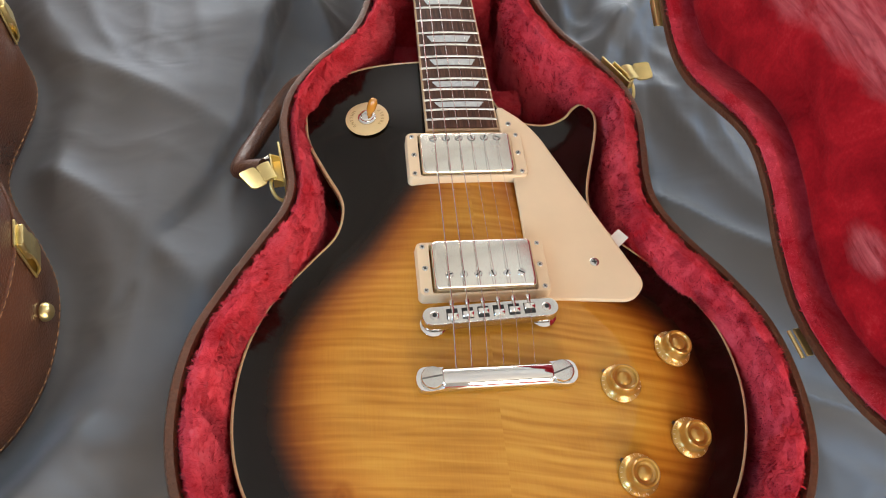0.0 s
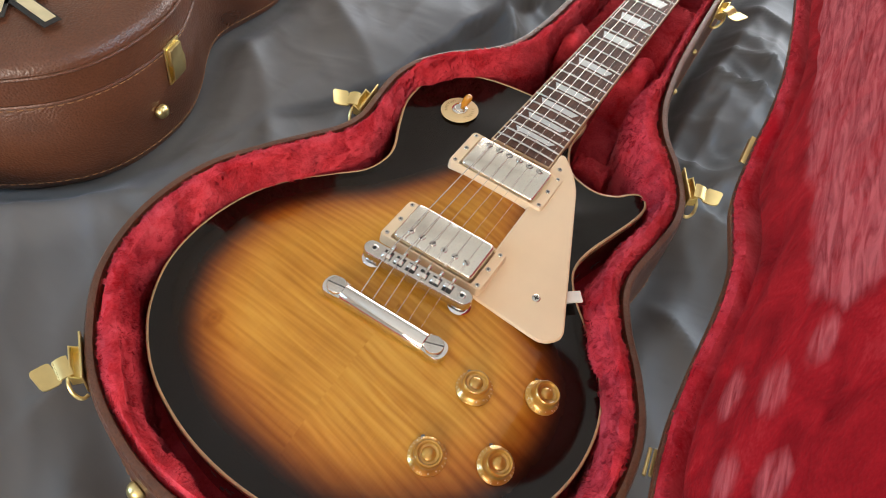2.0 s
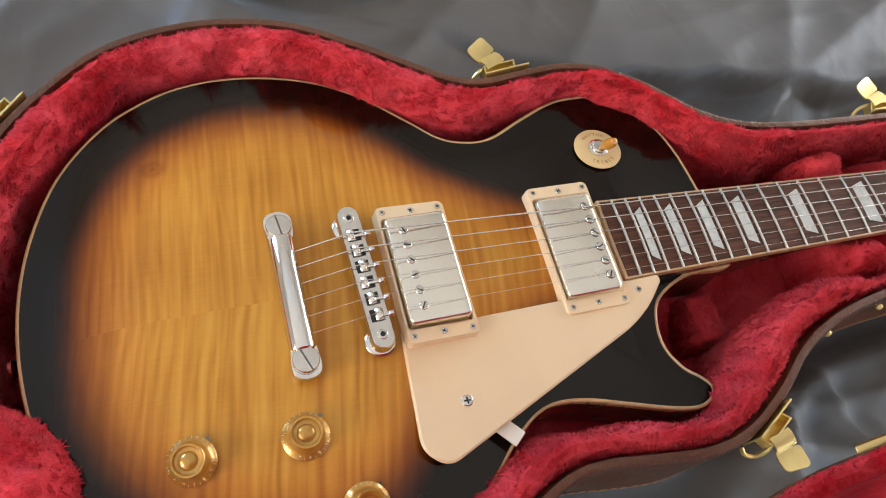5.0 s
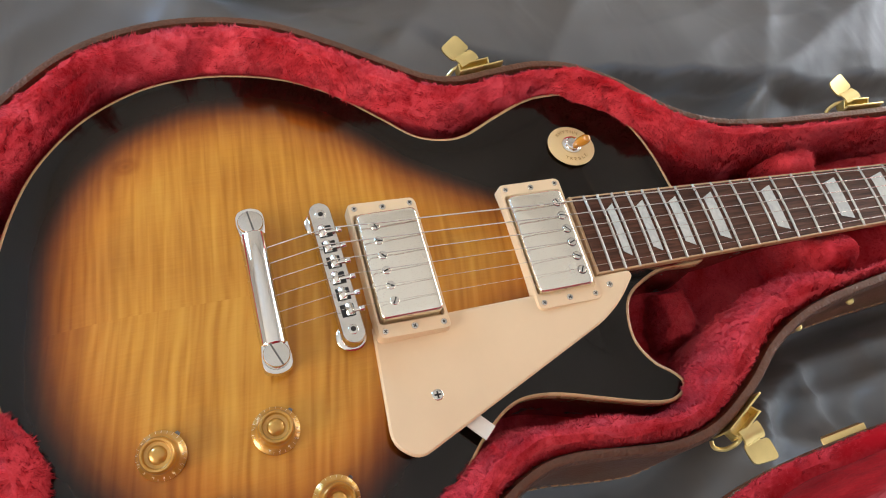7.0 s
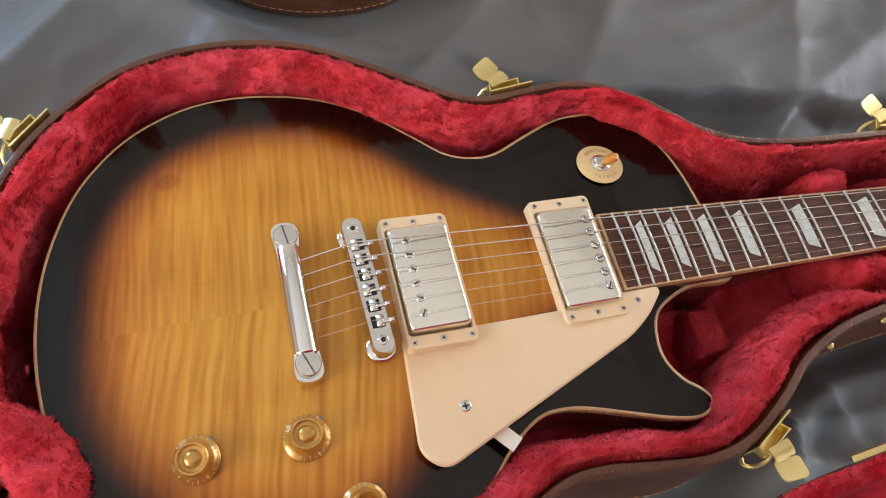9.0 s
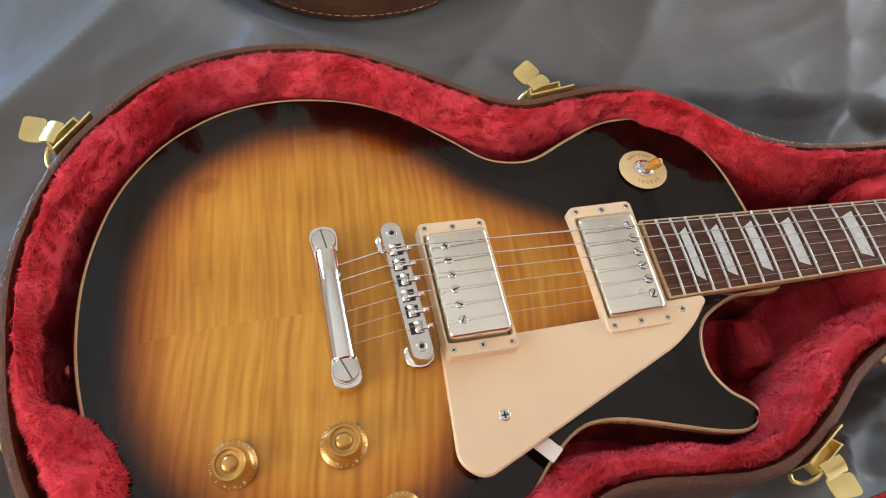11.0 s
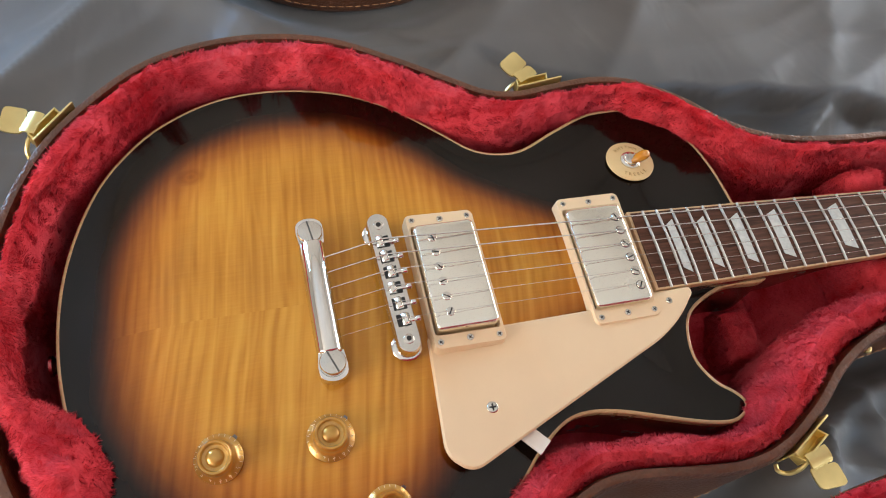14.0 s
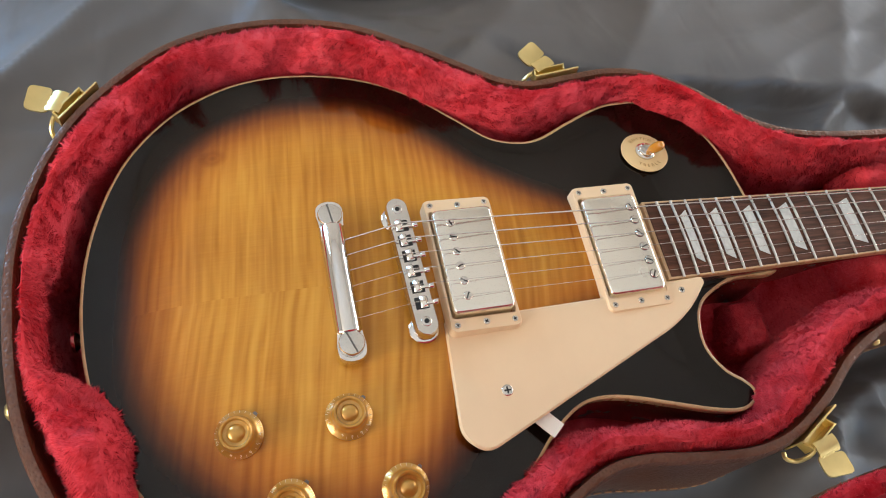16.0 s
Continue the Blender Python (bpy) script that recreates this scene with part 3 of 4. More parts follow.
def make_latch(m, parent, foot):
    """An open draw latch on the side of the case: x along the wall, y outwards, z up, origin at the rim; its lever lies towards the foot."""
    la = empty("latch", m @ Matrix.Diagonal((0.82, 0.82, 0.82, 1)))
    la.parent = parent
    Build().box(0.042, 0.0018, 0.026, Matrix.Translation((0, 0.0011, -0.0240)), 0.0006).make("base_plate", BRASS, la)
    # open-topped housing: a front bar between two sloping cheeks
    b = Build()
    x = foot * 0.003
    b.box(0.028, 0.0015, 0.012, Matrix.Translation((x, 0.0100, -0.0135)), 0.0005)
    b.box(0.028, 0.0090, 0.0014, Matrix.Translation((x, 0.0056, -0.0140)), 0.0004)
    for k in (-1, 1):
        cheek = [[(x + k * 0.0140 + t, 0.0016, -0.0140), (x + k * 0.0140 + t, 0.0108, -0.0140), (x + k * 0.0140 + t, 0.0108, -0.0018), (x + k * 0.0140 + t, 0.0016, -0.0075)] for t in (-0.0007, 0.0007)]
        b.loft(cheek, True, True, True)
    b.make("housing", BRASS, la)
    # the lever: a flat neck, a crimped hinge and a dished thumb tab with round corners
    turn = Matrix.Translation((foot * 0.006, 0.0100, -0.0035)) @ pose(0, 0, 0, 0, 0, -16 * foot)
    nk = bent([(0.0, 0.0), (0.003, 0.0010), (0.007, 0.0004), (0.0105, -0.0012)], [0.0190, 0.0190, 0.0190, 0.0186], 0.0016).make("lever_neck", BRASS, la)
    nk.matrix_basis = turn
    b = Build()
    for k in (-1.5, -0.5, 0.5, 1.5):
        b.tube([(k * 0.0046 - 0.0014, 0.0105, -0.0004), (k * 0.0046 + 0.0014, 0.0105, -0.0004)], 0.0013, 8)
    hg = b.make("lever_hinge", BRASS, la)
    hg.matrix_basis = turn
    wide = [0.0180, 0.0205, 0.0222, 0.0228, 0.0230, 0.0230, 0.0228, 0.0222, 0.0208, 0.0180, 0.0130]
    t = (0.0, 0.05, 0.13, 0.25, 0.4, 0.55, 0.7, 0.82, 0.91, 0.97, 1.0)
    lv = bent([(0.0165 * a, -0.0010 + 0.0034 * a * a) for a in t], wide, 0.0013).make("lever", BRASS, la)
    lv.matrix_basis = turn @ Matrix.Translation((0, 0.0108, 0)) @ pose(0, 0, 0, 0, 0, -13 * foot)
    path = [(foot * 0.010, 0.0120, -0.008), (foot * 0.017, 0.0135, -0.012), (foot * 0.024, 0.0110, -0.018), (foot * 0.027, 0.0055, -0.022), (foot * 0.024, 0.0015, -0.023)]
    Build().tube([tuple(q) for q in spline(path, 16, False)], 0.0017, 8).make("wire_loop", BRASS, la)
    return la


def make_closed_latch(m, parent):
    la = empty("latch", m)
    la.parent = parent
    Build().box(0.021, 0.0020, 0.042, Matrix.Translation((0, 0.0012, -0.025)), 0.0006).make("base_plate", BRASS, la)
    Build().box(0.017, 0.005, 0.018, Matrix.Translation((0, 0.004, -0.004)), 0.0014).make("keeper", BRASS, la)
    bent([(0.003, -0.024), (0.0065, -0.018), (0.0075, -0.008), (0.0070, 0.000), (0.005, 0.005)], 0.018, 0.0014).make("lever", BRASS, la)
    Build().tube([(-0.008, 0.006, -0.004), (0.008, 0.006, -0.004)], 0.0014, 8).make("pin", BRASS, la)
    return la


def make_stud(m, parent, r=0.007):
    ob = Build().lathe([(r * 0.75, 0), (r * 0.95, r * 0.14), (r, r * 0.42), (r * 0.9, r * 0.78), (r * 0.6, r * 1.1), (r * 0.2, r * 1.25)], 20).make("stud", BRASS, parent)
    ob.matrix_basis = m
    return ob


def on_wall(poly, normals, x, y, z):
    """Pose on the outer wall nearest to a plan point: x along, y outwards, z up."""
    i = int(np.argmin(np.linalg.norm(poly - np.array([x, y]), axis=1)))
    n = -normals[i]
    out = Vector((n[0], n[1], 0))
    along = out.cross(Vector((0, 0, 1)))
    m = Matrix((along, out, Vector((0, 0, 1)))).transposed().to_4x4()
    return Matrix.Translation((poly[i][0], poly[i][1], z)) @ m


def outward(m):
    """Turn a wall pose so that z points outwards."""
    return m @ pose(0, 0, 0, -90, 0, 0)


def stitches(poly, normals, z, out, name, parent, step=0.0075):
    """A row of thread stitches on a wall."""
    b = Build()
    s = np.r_[0, np.cumsum(np.linalg.norm(np.diff(np.vstack([poly, poly[:1]]), axis=0), axis=1))]
    ring = np.vstack([poly - normals * out, (poly - normals * out)[:1]])
    at = np.arange(0, s[-1], step)
    for a in at:
        pts = [(np.interp(q, s, ring[:, 0]), np.interp(q, s, ring[:, 1]), z) for q in (a, a + step * 0.35, a + step * 0.7)]
        b.tube(pts, [0.0003, 0.0006, 0.0003], 5)
    return tagged(b.make(name, THREAD, parent), kind="stuff")


# ---- open case ----
RIM, BOTTOM = 0.020, -0.081
AXIS_AT = Vector((0.203, -0.04, RIM + 0.001))
AXIS_TURN = math.degrees(math.atan(0.165))
LID_TILT = -80.0
LID_M = Matrix.Translation(AXIS_AT) @ pose(0, 0, 0, 0, 0, AXIS_TURN) @ pose(0, 0, 0, 0, LID_TILT, 0)
FLAT = (Matrix.Translation(AXIS_AT) @ pose(0, 0, 0, 0, 0, AXIS_TURN)).inverted()
LID_OUT = np.array([(0.004 - (FLAT @ Vector((x, y, 0)))[0], (FLAT @ Vector((x, y, 0)))[1]) for x, y in CASE])
LID_IN = inward(LID_OUT)


def shell(name, poly, normals, rim, bottom, mat, parent, label=""):
    prof = [(0.012, bottom), (0.004, bottom + 0.002), (0.0005, bottom + 0.008), (0, bottom + 0.016), (0, rim - 0.006), (0.0004, rim - 0.003), (0.0018, rim - 0.0006), (0.0040, rim), (0.0064, rim - 0.0004), (0.0076, rim - 0.004), (0.0076, bottom + 0.010)]
    b = Build().loft(section(poly, normals, prof))
    ob = b.make(name, mat, parent, label)
    v, f = filled(poly + normals * 0.012, 0.05)
    mesh_of("bottom_panel", np.c_[v, np.full(len(v), bottom + 0.0005)], f, mat, parent=parent)
    return ob


def make_open_case():
    case = empty("guitar_case")
    tagged(case, "open brown vinyl guitar case lined with red plush", "guitar case")
    shell("shell", CASE, CASE_IN, RIM, BOTTOM, LEATHER, case)
    w = widths(CASE)
    # thick roll of plush along the wall; it bulges over the foot of the guitar on one side
    bulge = 0.023 * smooth01((CASE[:, 0] - 0.026) / 0.030) * np.exp(-((np.maximum(0, CASE[:, 0] - 0.085) / 0.035) ** 2)) * (CASE[:, 1] < -0.1)
    notch = 0.007 * smooth01((CASE[:, 0] + 0.040) / 0.015) * smooth01((0.036 - CASE[:, 0]) / 0.012) * (CASE[:, 1] < -0.1)
    ww = w + bulge - notch - 0.008 * np.exp(-(((CASE[:, 0] + 0.175) / 0.03) ** 2 + ((CASE[:, 1] + 0.115) / 0.035) ** 2))
    rings = []
    for k, (f, z) in enumerate([(0.27, 0.006), (0.28, 0.014), (0.31, 0.0195), (0.40, 0.0240), (0.52, 0.0255), (0.65, 0.0240), (0.78, 0.0200), (0.89, 0.0130), (0.97, 0.002), (1.02, -0.014), (1.02, -0.072)]):
        ring = []
        for i, q in enumerate(CASE):
            lump = 0.0052 * noise.noise(Vector((q[0] * 17, q[1] * 17, z * 18))) + 0.0046 * noise.noise(Vector((q[0] * 42, q[1] * 42, z * 45 + 4))) + 0.0016 * noise.noise(Vector((q[0] * 90, q[1] * 90, z * 80)))
            lump *= min(1.0, w[i] / 0.025) if k > 1 else 0
            if k > 5:
                lump = min(lump * 1.3, 0.0) - 0.0012
            d = max(0.0092 if k < 2 else 0.0100 + 0.0006 * k, f * ww[i] + lump)
            up = z + (lump * 1.2 if 1 < k < 8 else 0)
            if q[1] > 0.33:
                up = min(up, 0.021)
            ring.append((q[0] + CASE_IN[i][0] * d, q[1] + CASE_IN[i][1] * d, up))
        rings.append(ring)
    roll = turned_up(Build().loft(rings).make("plush_wall", PLUSH, case))
    add_pile("plush_nap", roll, case, 500000, 0.0029, PLUSH, 3)
    v, f = filled(CASE + CASE_IN * 0.0155, 0.009)
    off, under = distance_to(BODY, v)
    low = 0.017 * smooth01((off - 0.004) / 0.02) * ~under
    z = np.array([-0.0535 + 0.003 * noise.noise(Vector((a * 20, b * 20, 1))) for a, b in v]) - low
    bed = mesh_of("plush_floor", np.c_[v, z], f, PLUSH, parent=case)
    add_pile("plush_nap", turned_up(bed), case, 60000, 0.003, PLUSH, 4)
    # padded cradle under the neck and the box beyond it
    for name, y0, y1, top, notch in (("neck_cradle", 0.348, 0.390, 0.004, 0.026), ("accessory_box", 0.40, 0.56, -0.026, 0.0), ("heel_pad", 0.232, 0.262, -0.038, 0.0)):
        half, mid = (0.0525, 0.0) if y0 > 0.3 else (0.019, 0.049)
        nx, ny, verts = 64, 26, []
        for j in range(ny + 1):
            for i in range(nx + 1):
                u, t = -1 + 2 * i / nx, -1 + 2 * j / ny
                x, y = mid + u * half, (y0 + y1) / 2 + t * (y1 - y0) / 2
                e = (1 - abs(t) ** 5) ** 0.5 * (1 - abs(u) ** 14) ** 0.5
                dip = notch * math.exp(-((x / 0.027) ** 4)) if notch else 0
                verts.append((x, y, -0.071 + (top + 0.071 - dip) * e + 0.0018 * noise.noise(Vector((x * 40, y * 40, 3)))))
        faces = [(j * (nx + 1) + i, j * (nx + 1) + i + 1, (j + 1) * (nx + 1) + i + 1, (j + 1) * (nx + 1) + i) for j in range(ny) for i in range(nx)]
        ob = mesh_of(name, verts, faces, PLUSH, parent=case)
        add_pile("plush_nap", ob, case, 26000, 0.0028, PLUSH, 5)
    for x, y in ((-0.142, -0.180), (-0.138, 0.137), (-0.065, 0.435), (0.132, 0.224), (0.067, 0.50)):
        make_latch(on_wall(CASE, CASE_IN, x, y, RIM), case, 1 if x > 0 else -1)
    for x in (-0.064, 0.042):
        make_stud(outward(on_wall(CASE, CASE_IN, x, -0.23, -0.012)), case)
    for x, y in ((0.087, 0.297), (0.077, 0.345), (0.071, 0.42)):
        make_stud(outward(on_wall(CASE, CASE_IN, x, y, 0.004)), case, 0.0028)
    # carrying handle on the side
    hm = on_wall(CASE, CASE_IN, -0.130, 0.212, -0.006)
    hd = empty("handle", hm)
    hd.parent = case
    path = [(-0.052, 0.002, -0.020), (-0.053, 0.014, -0.026), (-0.050, 0.027, -0.038), (-0.030, 0.035, -0.050), (0.0, 0.037, -0.054), (0.030, 0.035, -0.050), (0.050, 0.027, -0.038), (0.053, 0.014, -0.026), (0.052, 0.002, -0.020)]
    Build().tube([tuple(p) for p in spline(path, 40, False)], 0.0075, 12).make("grip", LEATHER, hd)
    for s in (-1, 1):
        Build().tube([(s * 0.052 - 0.012, 0.003, -0.021), (s * 0.052 - 0.006, 0.010, -0.025), (s * 0.052 + 0.006, 0.010, -0.025), (s * 0.052 + 0.012, 0.003, -0.021)], 0.002, 8).make("ring", NICKEL, hd)
    stitches(CASE, CASE_IN, BOTTOM + 0.020, 0.0002, "stitching", case)
    return case


def make_lid(crushed):
    lid = empty("case_lid", LID_M)
    tagged(lid, "open guitar case lid lined with crushed red plush", "case lid")
    shell("shell", LID_OUT, LID_IN, 0.0, -0.046, LEATHER, lid)
    prof = [(0.0078, -0.012), (0.0082, -0.006), (0.0095, -0.0015), (0.0125, 0.0005), (0.0160, -0.0010), (0.0180, -0.0045), (0.0174, -0.0085), (0.0160, -0.016), (0.0160, -0.035), (0.0200, -0.0445), (0.0290, -0.0445), (0.0305, -0.030), (0.0300, -0.0140), (0.0308, -0.0088), (0.0345, -0.0055), (0.0450, -0.0048), (0.0600, -0.0070)]
    narrow = np.interp(CASE[:, 1], (0.25, 0.36), (1.0, 0.62))
    rings = []
    for d, z in prof:
        ring = []
        for i, q in enumerate(LID_OUT):
            a = 0.0022 * noise.noise(Vector((q[0] * 30, q[1] * 30, z * 40 + 2)))
            s = max(0.0078, d * narrow[i] + (a if d > 0.0085 else 0))
            ring.append((q[0] + LID_IN[i][0] * s, q[1] + LID_IN[i][1] * s, z + (a if d > 0.007 else 0)))
        rings.append(ring)
    # border in the brighter plush, panel in the copy with painted shade
    roll = turned_up(Build().loft(rings[:10]).make("plush_border", PLUSH, lid))
    fold = turned_up(Build().loft(rings[9:]).make("panel_edge", PLUSH_LID_SHADED, lid))
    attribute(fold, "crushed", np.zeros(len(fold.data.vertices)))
    edge = np.array([(p[0], p[1]) for p in rings[-2]])
    v, f = filled(edge, 0.006)
    dist, _ = distance_to(edge, v)
    z = np.array([-0.0060 + 0.0030 * smooth01(dd / 0.03) + 0.0018 * noise.noise(Vector((a * 14, b * 14, 5))) for (a, b), dd in zip(v, dist)])
    panel = turned_up(mesh_of("plush_panel", np.c_[v, z], f, PLUSH_LID_SHADED, parent=lid))
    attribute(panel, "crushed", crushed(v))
    add_pile("plush_nap", roll, lid, 150000, 0.0022, PLUSH, 6, above=-0.007)
    # brass hinge leaves and the keepers of the latches
    for y in (0.014,):
        hg = empty("hinge", pose(0.002, y - 0.004, 0.0))
        hg.parent = lid
        Build().box(0.0015, 0.020, 0.005, Matrix.Translation((0.0016, 0, -0.0058)), 0.0004).make("leaf", BRASS, hg)
        Build().tube([(-0.0006, -0.010, 0.0011), (-0.0006, 0.010, 0.0011)], 0.0013, 10).make("knuckle", BRASS, hg)
    for at in ((0.158, 0.251, 0.052), (0.120, 0.520, 0.045)):
        q = LID_M.inverted() @ Vector(at)
        m = on_wall(LID_OUT, LID_IN, q[0], q[1], 0.0)
        b = Build().box(0.025, 0.0015, 0.013, Matrix.Translation((0, 0.0009, -0.0105)), 0.0005)
        b.box(0.022, 0.0050, 0.0014, Matrix.Translation((0, 0.0032, 0.0012)), 0.0005)
        ob = b.make("keeper", BRASS, lid)
        ob.matrix_basis = m
    stitches(LID_OUT, LID_IN, -0.012, 0.0002, "stitching", lid)
    return lid


PRESSED = [(0.1215, -0.023, 0.0125), (0.080, -0.047, 0.0125), (0.1185, -0.083, 0.0125), (0.079, -0.105, 0.0125), (0.041, -0.0395, 0.011), (-0.041, -0.0395, 0.011)]


def crushed_lid(v):
    """Where the shut lid has pressed its pile flat on knobs, studs, pickups and strings."""
    back = FLAT.inverted()
    g = np.array([tuple(back @ Vector((0.004 - a, b, 0)))[:2] for a, b in v])
    wob = np.array([noise.noise(Vector((a * 45, b * 45, 2))) + 0.6 * noise.noise(Vector((a * 130, b * 130, 6))) for a, b in g])
    out = np.zeros(len(v))
    for x, y, r in PRESSED:
        out = np.maximum(out, smooth01((1.25 - np.hypot(g[:, 0] - x, (g[:, 1] - y) / 1.2) / r + 0.25 * wob) / 0.55))
    right = np.interp(g[:, 1], (-0.04, 0.0, 0.20, 0.45, 0.7), (0.020, 0.053, 0.055, 0.046, 0.04))
    left = np.interp(g[:, 1], (-0.04, 0.0, 0.20, 0.45, 0.7), (-0.01, -0.035, -0.030, -0.026, -0.024))
    edge = np.minimum(np.minimum(right - g[:, 0], g[:, 0] - left), g[:, 1] + 0.035)
    return np.maximum(out, smooth01((edge + 0.006 * wob) / 0.010))


# ---- closed case ----


def make_closed_case():
    case = empty("guitar_case", Matrix.Translation(CLOSED_AT))
    tagged(case, "closed brown vinyl guitar case with stitched edges and brass latches", "guitar case")
    prof = [(0.012, BOTTOM), (0.003, BOTTOM + 0.002), (0.0, BOTTOM + 0.008), (0, RIM - 0.002), (0.0014, RIM)]
    Build().loft(section(CASE, CASE_IN, prof)).make("base_shell", LEATHER, case)
    v, f = filled(CASE + CASE_IN * 0.012, 0.05)
    mesh_of("bottom_panel", np.c_[v, np.full(len(v), BOTTOM)], f, LEATHER, parent=case)
    top = [(0.0014, RIM + 0.0003), (0, RIM + 0.002), (0, RIM + 0.026), (0.001, RIM + 0.031), (0.004, RIM + 0.036), (0.009, RIM + 0.0395), (0.016, RIM + 0.0415), (0.030, RIM + 0.0435), (0.045, RIM + 0.0445)]
    rings = section(CASE, CASE_IN, top)
    Build().loft(rings).make("lid_shell", LEATHER, case)
    edge = np.array([(p[0], p[1]) for p in rings[-1]])
    v, f = filled(edge, 0.02)
    dist, _ = distance_to(edge, v)
    mesh_of("lid_panel", np.c_[v, RIM + 0.0445 + 0.004 * smooth01(dist / 0.08)], f, LEATHER, parent=case)
    for z, o in ((RIM - 0.003, 0.0002), (BOTTOM + 0.011, 0.0002)):
        stitches(CASE, CASE_IN, z, o, "stitching", case)
    for d, z in ((-0.0004, RIM + 0.0285), (-0.0004, RIM + 0.001)):
        Build().tube([(*p, z) for p in np.vstack([CASE + CASE_IN * d, CASE[:1]])], 0.0016, 6).make("welt", LEATHER, case)
    # a pale mark stencilled on the lid, without its lettering
    strokes = ((0.136, -0.0945, 0.036, -5), (0.112, -0.088, 0.030, 60), (0.107, -0.106, 0.030, -50))
    for name, mat, grow, dx, z in (("stencil", LOGO_INK, 0.0, 0.0, 0.0486), ("stencil_shadow", DARK, 0.006, 0.002, 0.0482)):
        b = Build()
        for cx, cy, ln, a in strokes:
            b.box(ln + grow, 0.010 + grow, 0.0003, pose(cx + dx, cy - dx, RIM + z, 0, 0, a))
        b.make(name, mat, case, smooth=False)
    for x, y in ((0.20, -0.022), (0.140, 0.205), (0.071, 0.44), (0.13, -0.18), (0.0, 0.86)):
        make_closed_latch(on_wall(CASE, CASE_IN, x, y, RIM - 0.013), case)
    for x, y in ((0.1995, -0.051), (0.02, -0.221), (0.121, 0.24)):
        make_stud(outward(on_wall(CASE, CASE_IN, x, y, -0.036)), case)
    return case


make_cloth()
make_open_case()
make_lid(crushed_lid)
make_closed_case()

# ---- electric guitar ----
SCALE = 0.62865
BURST = spline([(0.02, -0.158), (-0.04, -0.152), (-0.080, -0.137), (-0.117, -0.104), (-0.1335, -0.055), (-0.129, -0.005), (-0.103, 0.034), (-0.073, 0.064), (-0.050, 0.096), (-0.033, 0.121), (0, 0.150), (0.033, 0.125), (0.058, 0.076), (0.091, 0.028), (0.121, -0.007), (0.131, -0.045), (0.122, -0.095), (0.092, -0.132), (0.06, -0.152)], 160)


def fret_y(n):
    return SCALE * 2 ** (-n / 12)


def board_half(y):
    return (0.043 + (SCALE - y) * (0.0525 - 0.043) / (SCALE / 2)) / 2


def board_z(y, x=0.0):
    return 0.0165 + (0.176 - y) * 0.07 - x * x / 0.61


def carve(d, y):
    """Height of the arched top by the distance from its edge."""
    z = 0.0008 + 0.0112 * smooth01((d - 0.004) / 0.072)
    z = z * (1 - 0.5 * smooth01((y - 0.09) / 0.08))
    return np.where(y > 0.16, np.minimum(z, 0.0112 - 0.07 * (y - 0.165)), z)


def top_z(x, y):
    d, _ = distance_to(BODY, np.array([[x, y]]))
    return float(carve(d, np.array([y]))[0])


def top_tilt(x, y):
    """The turn that lays a fitting flat on the arched top."""
    e = 0.012
    n = Vector((top_z(x - e, y) - top_z(x + e, y), top_z(x, y - e) - top_z(x, y + e), 2 * e)).normalized()
    return Vector((0, 0, 1)).rotation_difference(n).to_matrix().to_4x4()


guitar = tagged(empty("electric_guitar"), "single-cutaway electric guitar with a tobacco sunburst flame maple top", "guitar")


def make_body():
    inner = BODY + BODY_IN * 0.0016
    extra = [BODY + BODY_IN * k for k in (0.004, 0.0075, 0.011)]
    d0 = [distance_to(BODY, e)[0] > k * 0.9 for e, k in zip(extra, (0.004, 0.0075, 0.011))]
    v, f = filled(inner, 0.0042, [e[m] for e, m in zip(extra, d0)])
    d, _ = distance_to(BODY, v)
    top = turned_up(mesh_of("arched_top", np.c_[v, carve(d, v[:, 1])], f, MAPLE, parent=guitar, label="sunburst flame maple top, amber centre fading to black"))
    sd, ins = distance_to(BURST, v)
    attribute(top, "burst", np.clip(0.54 + np.where(ins, -sd, sd) / 0.074, 0, 1))
    prof = [(0.0030, -0.0502), (0.0006, -0.0485), (0.0, -0.045), (0.0, -0.0058)]
    Build().loft(section(BODY, BODY_IN, prof)).make("body_side", MAHOGANY, guitar, "dark mahogany back and sides")
    v, f = filled(BODY + BODY_IN * 0.003, 0.05)
    mesh_of("body_back", np.c_[v, np.full(len(v), -0.0502)], f, MAHOGANY, parent=guitar)
    prof = [(0.0, -0.0058), (-0.0003, -0.0050), (-0.0003, 0.0002), (0.0002, 0.0007), (0.0012, 0.0009), (0.0018, 0.0007), (0.0018, -0.001)]
    Build().loft(section(BODY, BODY_IN, prof)).make("binding", BINDING, guitar, "cream binding round the body edge")
    ob = Build().lathe([(0.004, 0), (0.0032, 0.003), (0.0032, 0.006), (0.0062, 0.009), (0.0060, 0.011), (0.002, 0.0118)], 16).make("strap_button", NICKEL, guitar)
    ob.matrix_basis = pose(0, -0.1835, -0.022, 90, 0, 0)


